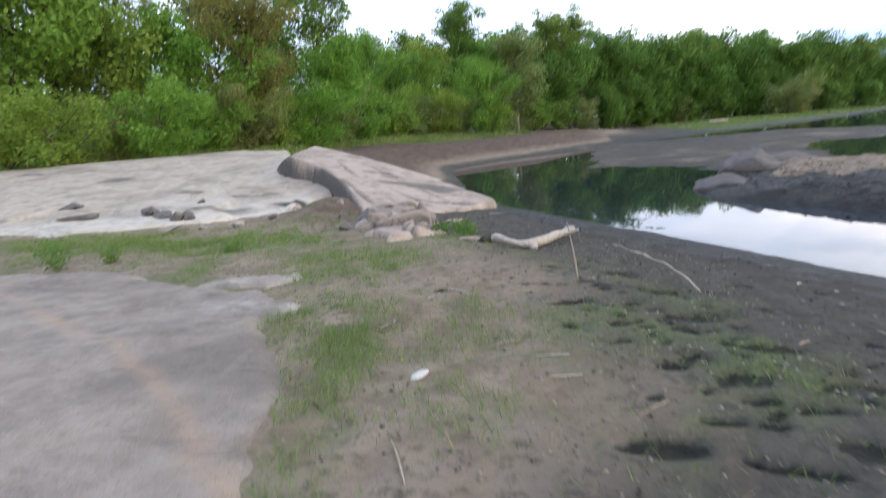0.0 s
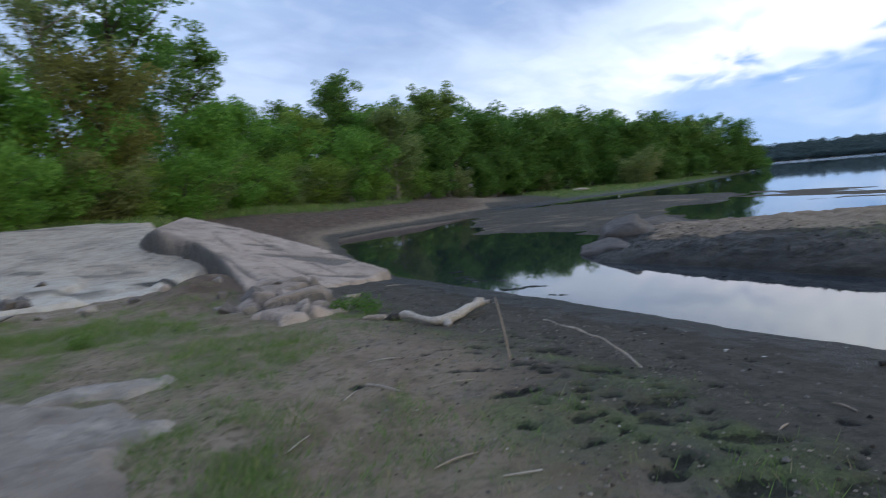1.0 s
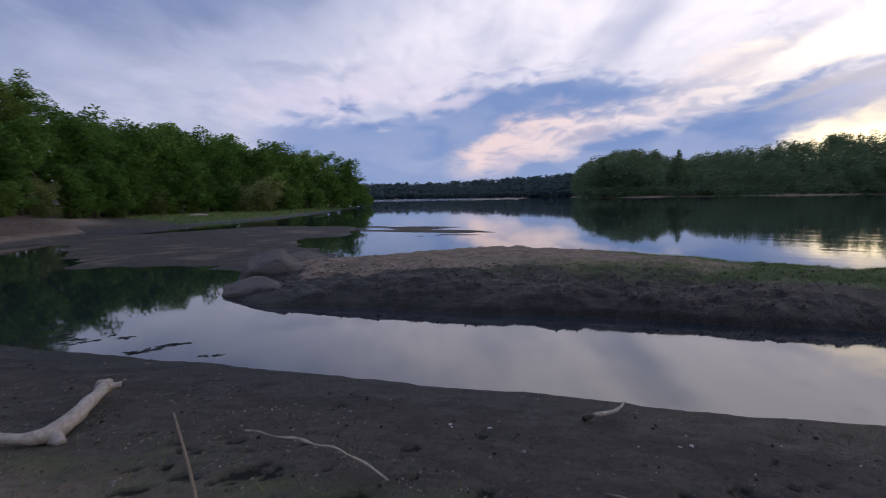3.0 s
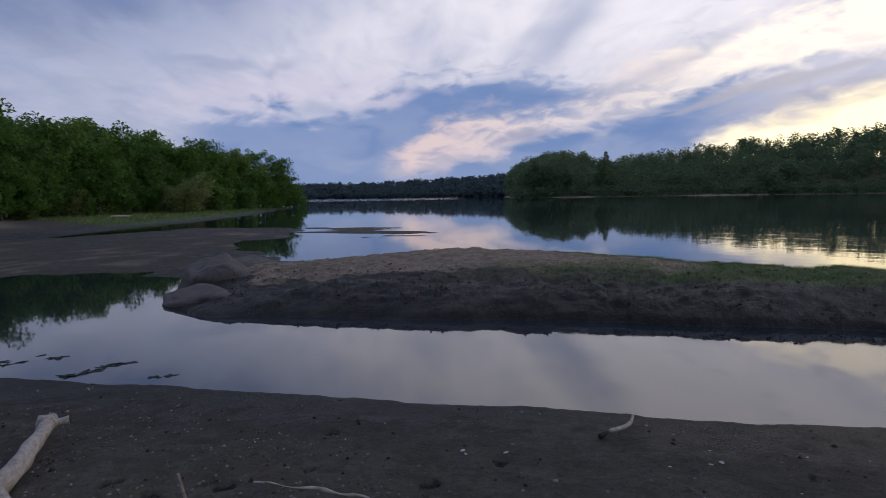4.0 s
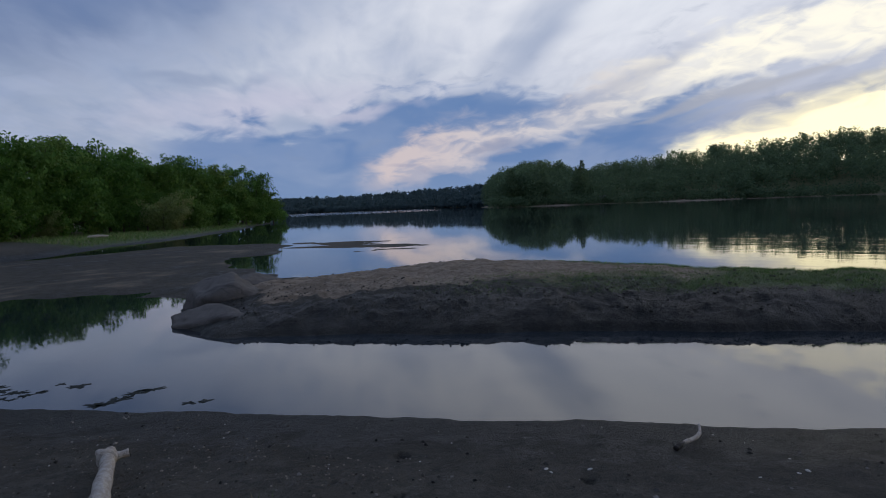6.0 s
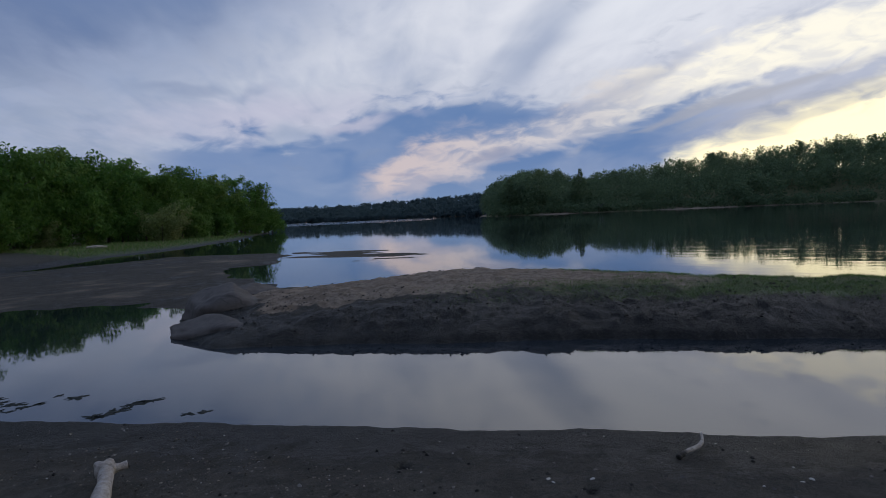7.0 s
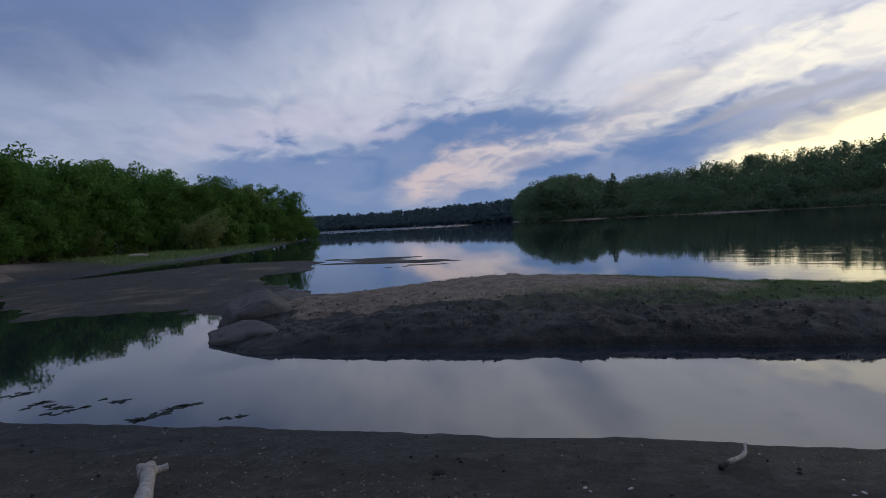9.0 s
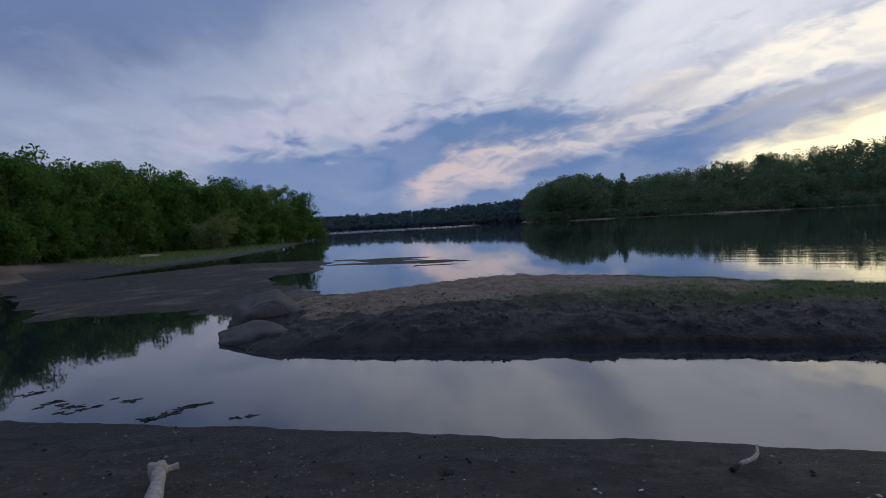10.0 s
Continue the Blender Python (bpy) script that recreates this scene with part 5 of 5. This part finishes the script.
for k, (x, y, ln, a, mat) in enumerate([
    (-0.53, 3.9, 0.18, 60, DRIFTWOOD), (0.35, 4.6, 0.30, 10, STICKWOOD), (0.25, 3.55, 0.24, 25, STICKWOOD), (-0.1, 5.3, 0.26, 15, DRIFTWOOD), (-0.15, 2.3, 0.34, 110, STICKWOOD),
    (0.55, 3.05, 0.16, 5, DRIFTWOOD), (0.9, 2.75, 0.2, 40, STICKWOOD), (-0.3, 4.55, 0.22, 70, DRIFTWOOD), (2.5, 3.9, 0.22, 80, STICKWOOD),
    (1.9, 3.6, 0.14, 30, STICKWOOD), (0.05, 10.6, 0.30, 25, DRIFTWOOD), (-0.1, 4.66, 0.3, -40, DRIFTWOOD), (0.51, 3.32, 0.18, 8, DRIFTWOOD), (-0.62, 2.75, 0.12, 130, DARK_WOOD_SHADE),
]):
    c, s = math.cos(radians(a)) * ln / 2, math.sin(radians(a)) * ln / 2
    ends = [lay(x - c, y - s, 0.008), lay(x + 0.02 * s, y - 0.02 * c, 0.014), lay(x + c, y + s, 0.008)]
    tagged(limb_object("twig", ends, [0.004, 0.005, 0.003], mat, 6, 0.3, 20 + k), "small dry twig lying on the sandy mud", "twig", "twigs on the shore")


def shell_mesh():
    """One half of a mussel shell."""
    bm = bmesh.new()
    rows = []
    for i in range(7):
        f = i / 6
        row = []
        for j in range(10):
            a = 2 * math.pi * j / 10
            r = math.sin(f * math.pi / 2)
            row.append(bm.verts.new((r * math.cos(a) * (1.0 + 0.18 * math.cos(a)), r * math.sin(a) * 0.55, 0.32 * math.cos(f * math.pi / 2))))
        rows.append(row)
    for a, b in zip(rows, rows[1:]):
        for j in range(10):
            bm.faces.new((a[j], a[(j + 1) % 10], b[(j + 1) % 10], b[j]))
    bmesh.ops.remove_doubles(bm, verts=bm.verts, dist=1e-4)
    bmesh.ops.solidify(bm, geom=bm.faces[:], thickness=0.05)
    me = bpy.data.meshes.new("shell")
    bm.to_mesh(me)
    bm.free()
    me.materials.append(SHELL)
    return me


SHELL_MESH = shell_mesh()
SHELLS = [(2.74, 5.42, 0.036), (2.70, 5.36, 0.024), (2.93, 5.2, 0.034), (3.71, 4.08, 0.038), (3.62, 4.12, 0.026), (-0.19, 3.08, 0.06), (1.95, 7.9, 0.022), (2.4, 6.2, 0.018), (3.3, 5.9, 0.015), (3.4, 4.3, 0.02),
          (1.94, 6.61, 0.018), (3.9, 4.2, 0.018), (2.2, 8.3, 0.018), (3.1, 6.6, 0.016), (1.4, 9.3, 0.016), (2.45, 3.4, 0.015), (1.1, 3.7, 0.014), (0.5, 3.6, 0.014), (0.1, 4.2, 0.014)]
for k, (x, y, s) in enumerate(SHELLS):
    s *= 1.0 if k == 5 else 0.56
    ob = new("shell", SHELL_MESH)
    ob.matrix_world = pose(x, y, zat(x, y) + s * 0.05, 6 * math.sin(k), 5 * math.cos(3 * k), 75 * k if k != 5 else 55) @ Matrix.Diagonal((s, s, s, 1))
    tagged(ob, "bleached white mussel shell lying on the mud", "shell", "shells on the shore")



# ---- grass, pebbles and clods ----
def scatter(name, label, category, count, box, keep, make, mat, seed):
    """Very many small pieces as one mesh, thinned by a density from 0 to 1."""
    rng = np.random.RandomState(seed)
    x, y = rng.uniform(box[0], box[1], count), rng.uniform(box[2], box[3], count)
    ok = rng.uniform(0, 1, count) < keep(x, y)
    x, y = x[ok], y[ok]
    z = ground_height(x, y)
    verts, faces = make(x, y, z, rng)
    return tagged(new(name, mesh_from(name, verts, faces, mat, False)), label, category, kind="stuff")


def blades(low, high, thin=1.0):
    def make(x, y, z, rng):
        n = len(x)
        a, h = rng.uniform(0, 6.3, n), rng.uniform(low, high, n)
        lean = rng.uniform(0.2, 1.1, n) * h
        b = a + rng.uniform(-1, 1, n)
        w = (0.0012 + 0.016 * h) * thin
        p = np.stack([x, y, z - 0.005], -1)
        side = np.stack([np.cos(a), np.sin(a), 0 * a], -1) * w[:, None]
        tip = np.stack([np.cos(b) * lean, np.sin(b) * lean, h], -1)
        v = np.stack([p - side, p + side, p + tip], 1).reshape(-1, 3)
        return v, np.arange(n * 3).reshape(-1, 3)

    return make


def grass_density(x, y):
    g = 0.8 * cover_green(x, y, 0 * x, 0.45)
    tuft = sstep(fbm(x, y, 5.0, 3, 93) + 0.9 * fbm(x, y, 1.3, 3, 91) + 1.5 * (g - 0.5), -0.2, 0.75)
    return np.clip(1.15 * g, 0, 1) * np.maximum(tuft, 0.06) * (inside_by(x, y, MAINLAND) > 1.7) * (rock_over(x, y) < 0.5)


def rock_over(x, y):
    """1 where bedrock covers the soil."""
    total = np.zeros(np.shape(x))
    for poly in SLABS:
        total = np.maximum(total, (inside_by(x, y, poly) > 0.02) * 1.0)
    return total


scatter("grass", "short soft green shore grass growing in patches", "grass", 440000, (-6.0, 2.2, 1.4, 9.5), grass_density, blades(0.014, 0.085), BLADE, 5)
def lush(x, y):
    """Thick clumps of grass between the slabs and beside the near rock."""
    strip = np.exp(-(((y - 7.45 + 0.10 * (x + 3)) / 0.72) ** 2)) * sstep(-x, 1.9, 2.6)
    lane = 0.9 * np.exp(-(((x + 0.95) / 0.42) ** 2 + ((y - 4.2) / 0.75) ** 2)) + 0.6 * np.exp(-(((x + 1.0) / 0.5) ** 2 + ((y - 6.0) / 0.6) ** 2))
    lane = np.maximum(lane, 0.75 * np.exp(-(((x + 0.42 + 0.2 * (y - 7.4)) / 0.36) ** 2 + ((y - 7.5) / 0.8) ** 2)))
    rim = 0.7 * np.exp(-(((x + 0.62 + 0.28 * (y - 2.2)) / 0.14) ** 2)) * sstep(y, 1.4, 1.9) * (1 - sstep(y, 3.2, 3.8))
    return np.clip(np.maximum(np.maximum(strip, lane), rim) * sstep(fbm(x, y, 3.2, 3, 141), -0.25, 0.45), 0, 1) * (rock_over(x, y) < 0.5)


scatter("grass", "thick bright green grass clumps beside the bedrock", "grass", 330000, (-8.5, 0.2, 1.4, 8.9), lush, blades(0.02, 0.092, 1.0), BLADE, 18)
scatter("grass", "taller green grass behind the rocks and on the bank", "grass", 70000, (-26, 2, 14, 44), lambda x, y: sstep(ground_height(x, y, False), 0.75, 1.2) * (inside_by(x, y, MAINLAND) > 6) * (rock_over(x, y) < 0.5), blades(0.15, 0.5, 2.0), BLADE, 6)
scatter("grass", "low green grass along the top of the mud bar", "grass", 300000, (6.5, 14, -6, 13), lambda x, y: sstep(inside_by(x, y, BAR), 0.8, 1.5) * (1 - sstep(inside_by(x, y, BAR), 2.2, 2.8)) * sstep(-y, -11, -6) * np.clip(0.7 + fbm(x, y, 1.2, 3, 92), 0, 1), blades(0.02, 0.065, 1.7), BLADE, 7)
scatter("grass", "bright green grass along the low wooded spit", "grass", 60000, (14, 60, 44, 92), lambda x, y: sstep(inside_by(x, y, MAINLAND), 0.8, 3) * (1 - sstep(inside_by(x, y, MAINLAND), 14, 20)), blades(0.10, 0.26, 5.0), BLADE, 15)


def lumps(low, high):
    base = np.array([(1, 0, 0), (-1, 0, 0), (0, 1, 0), (0, -1, 0), (0, 0, 0.7), (0, 0, -0.5)], float)
    tri = np.array([(0, 2, 4), (2, 1, 4), (1, 3, 4), (3, 0, 4), (2, 0, 5), (1, 2, 5), (3, 1, 5), (0, 3, 5)])

    def make(x, y, z, rng):
        n = len(x)
        s = (low + (high - low) * rng.uniform(0, 1, n) ** 3)[:, None, None]
        v = base[None] * s * rng.uniform(0.6, 1.3, (n, 6, 3)) + np.stack([x, y, z + s[:, 0, 0] * 0.2], -1)[:, None]
        return v.reshape(-1, 3), (np.arange(n)[:, None, None] * 6 + tri[None]).reshape(-1, 3)

    return make


PEBBLE = Mat("pebbles", 0.8, 0.3)
PEBBLE.colour(PEBBLE.mix(PEBBLE.ramp(PEBBLE.island(), 0.1, 1.0), (0.06, 0.055, 0.05), (0.22, 0.195, 0.175)))
CLOD = Mat("mud_clods", 0.9, 0.2)
CLOD.colour(CLOD.mix(CLOD.ramp(CLOD.island(), 0.0, 1.0), (0.018, 0.017, 0.015), (0.090, 0.081, 0.070)))
scatter("pebbles", "small grey and pale pebbles strewn over the shore", "pebbles", 2600, (-3, 6, 1.2, 13), lambda x, y: (ground_height(x, y, False) > 0.03) * 0.8, lumps(0.004, 0.022), PEBBLE.m, 8)
CRUMB = Mat("soil_crumbs", 0.95, 0.1)
CRUMB.colour(CRUMB.mix(CRUMB.ramp(CRUMB.island(), 0.0, 1.0), (0.050, 0.041, 0.032), (0.270, 0.230, 0.185)))
scatter("soil_crumbs", "dry brown crumbs of soil and litter on the sand", "soil crumbs", 14000, (-2.6, 2.2, 1.3, 8.8), lambda x, y: 0.9 * (rock_over(x, y) < 0.5) * sstep(fbm(x, y, 1.6, 3, 101), -0.4, 0.3), lumps(0.003, 0.014), CRUMB.m, 16)
scatter("shell_bits", "tiny pale chips of shell and gravel on dark mud", "shell bits", 800, (-0.5, 6, 1.2, 13), lambda x, y: np.clip(1 - np.abs(inside_by(x, y, MAINLAND) - 0.9) / 1.6, 0, 1) * (ground_height(x, y, False) > 0.02) * 0.6, lumps(0.003, 0.011), SHELL, 17)
scatter("mud_clods", "small dark clods of churned mud", "mud clods", 3500, (-1, 6, 1.2, 12), lambda x, y: np.clip(1 - np.abs(inside_by(x, y, MAINLAND) - 2.0) / 2.2, 0, 1), lumps(0.004, 0.022), CLOD.m, 9)
scatter("mud_clods", "dark lumps of mud on the bar", "mud clods", 15000, (4, 14, -4, 16), lambda x, y: sstep(inside_by(x, y, BAR), 0.0, 0.4) * (1 - sstep(inside_by(x, y, BAR) + 0.5 * fbm(x, y, 1.2, 3, 61), 1.5, 2.5)), lumps(0.008, 0.034), CLOD.m, 10)


# ---- herbs, floating weed, roots, cabin ----
def herb(name, label, x, y, z, height, spread, seed):
    """A leafy herb: stems and small leaves."""
    rng = random.Random(seed)
    root = new(name)
    root.location = (x, y, z)
    bm = bmesh.new()
    centres, radii = [], []
    for k in range(9):
        a = rng.uniform(0, 6.3)
        pts = bent(rng, (0, 0, -0.02), (math.cos(a) * 0.5 * spread / height, math.sin(a) * 0.5 * spread / height, 1), height * rng.uniform(0.6, 1), 3, 0.2)
        tube(bm, pts, [0.004, 0.003, 0.002, 0.001], 4)
        centres += pts[1:]
        radii += [spread * 0.22] * 3
    part("stems", bm, BLADE, root)
    leaves = new("leaves", leaf_mesh("leaves", centres, radii, 260, 0.018, LEAF_DARK, seed))
    leaves.parent = root
    return tagged(root, label, "herb", "leafy herbs on the shore")


for k, (x, y, h, w) in enumerate([(-4.7, 6.0, 0.38, 0.40), (-4.3, 6.3, 0.25, 0.35), (-0.40, 8.05, 0.24, 0.40), (-0.62, 7.7, 0.2, 0.3), (-3.0, 6.7, 0.2, 0.4), (-5.2, 6.45, 0.34, 0.5), (-0.28, 7.6, 0.22, 0.4)]):
    herb("herb", "bright green leafy herb growing between rocks and mud", x, y, zat(x, y), h, w, 300 + k)

WEED = mat_plain("dark_floating_weed", (0.008, 0.011, 0.010), (0.024, 0.028, 0.024), 25, 0.85)


def weed_mat(x, y, ln, wd, turn, seed):
    """A ragged mat of weed floating on the water."""
    bm = bmesh.new()
    ring = []
    for k in range(64):
        a = 2 * math.pi * k / 64
        r = 0.75 + 1.3 * noise.noise(Vector((2.5 * math.cos(a), 2.5 * math.sin(a), seed * 3.1))) + 0.35 * noise.noise(Vector((7 * math.cos(a), 7 * math.sin(a), seed)))
        r = max(r, 0.12)
        ring.append(bm.verts.new((ln * r * math.cos(a), wd * r * math.sin(a), 0.001)))
    f = bm.faces.new(ring)
    ext = bmesh.ops.extrude_face_region(bm, geom=[f])
    for v in ext["geom"]:
        if isinstance(v, bmesh.types.BMVert):
            v.co = Vector((v.co.x * 0.8, v.co.y * 0.8, 0.003))
    ob = part("water_weed", bm, WEED, None)
    ob.matrix_world = pose(x, y, 0, 0, 0, turn)
    return tagged(ob, "dark ragged weed floating near the shore", "water weed", "floating weed mats")


drift = random.Random(31)
for cx, cy, n, across, away in [(1.30, 12.6, 5, 0.16, 0.10), (1.36, 11.8, 5, 0.10, 0.08), (1.50, 11.35, 9, 0.18, 0.10), (1.92, 10.15, 8, 0.17, 0.06), (2.31, 10.2, 5, 0.10, 0.05), (2.55, 9.3, 2, 0.06, 0.08)]:
    for k in range(n):
        s_ = drift.uniform(0.4, 1.0)
        p, q = drift.gauss(0, across), drift.gauss(0, away)
        weed_mat(cx + 0.92 * p + 0.25 * q, cy - 0.38 * p + 0.97 * q, 0.11 * s_, 0.075 * s_ + 0.01, -25 + drift.uniform(-30, 30), drift.uniform(0, 50))

rng = random.Random(12)
for k in range(9):
    f = k / 8
    x, y = 7.62 + 0.95 * f + rng.uniform(-0.04, 0.04), 6.45 - 1.75 * f + rng.uniform(-0.1, 0.1)
    pts = [(x + 0.10, y + 0.05, 0.12), (x + 0.02, y, 0.10 + rng.uniform(0, 0.03)), (x - 0.05, y + rng.uniform(-0.06, 0.06), 0.015)]
    tagged(limb_object("root", pts, [0.007, 0.005, 0.003], DARK_WOOD_SHADE, 5, 0.2, 40 + k), "thin dark root hanging from the eroded bank", "root", "roots along the bank")

ROOFING = mat_plain("grey_shingle_roof", (0.20, 0.20, 0.21), (0.30, 0.30, 0.31), 3)
SIDING = mat_plain("grey_board_siding", (0.20, 0.19, 0.18), (0.28, 0.27, 0.25), 3)


def cabin(azimuth, dist):
    root = new("cabin")
    bm = bmesh.new()
    bmesh.ops.create_cube(bm, size=1, matrix=Matrix.LocRotScale((0, 0, 1.1), None, (3.6, 3.0, 2.4)))
    part("wall", bm, SIDING, root)
    bm = bmesh.new()
    pts = [(-2.1, -1.8, 2.2), (2.1, -1.8, 2.2), (2.1, 0, 3.6), (-2.1, 0, 3.6), (-2.1, 1.8, 2.2), (2.1, 1.8, 2.2)]
    vs = [bm.verts.new(q) for q in pts]
    for f in ((0, 1, 2, 3), (3, 2, 5, 4), (0, 3, 4), (1, 5, 2), (0, 4, 5, 1)):
        bm.faces.new([vs[i] for i in f])
    part("roof", bm, ROOFING, root)
    root.matrix_basis = pose(dist * math.sin(radians(azimuth)), dist * math.cos(radians(azimuth)), 1.4, 0, 0, -azimuth + 20) @ Matrix.Diagonal((0.75, 0.75, 0.75, 1))
    tagged(root, "small pale cabin half hidden in the far woods", "cabin")


cabin(66.9, 264)
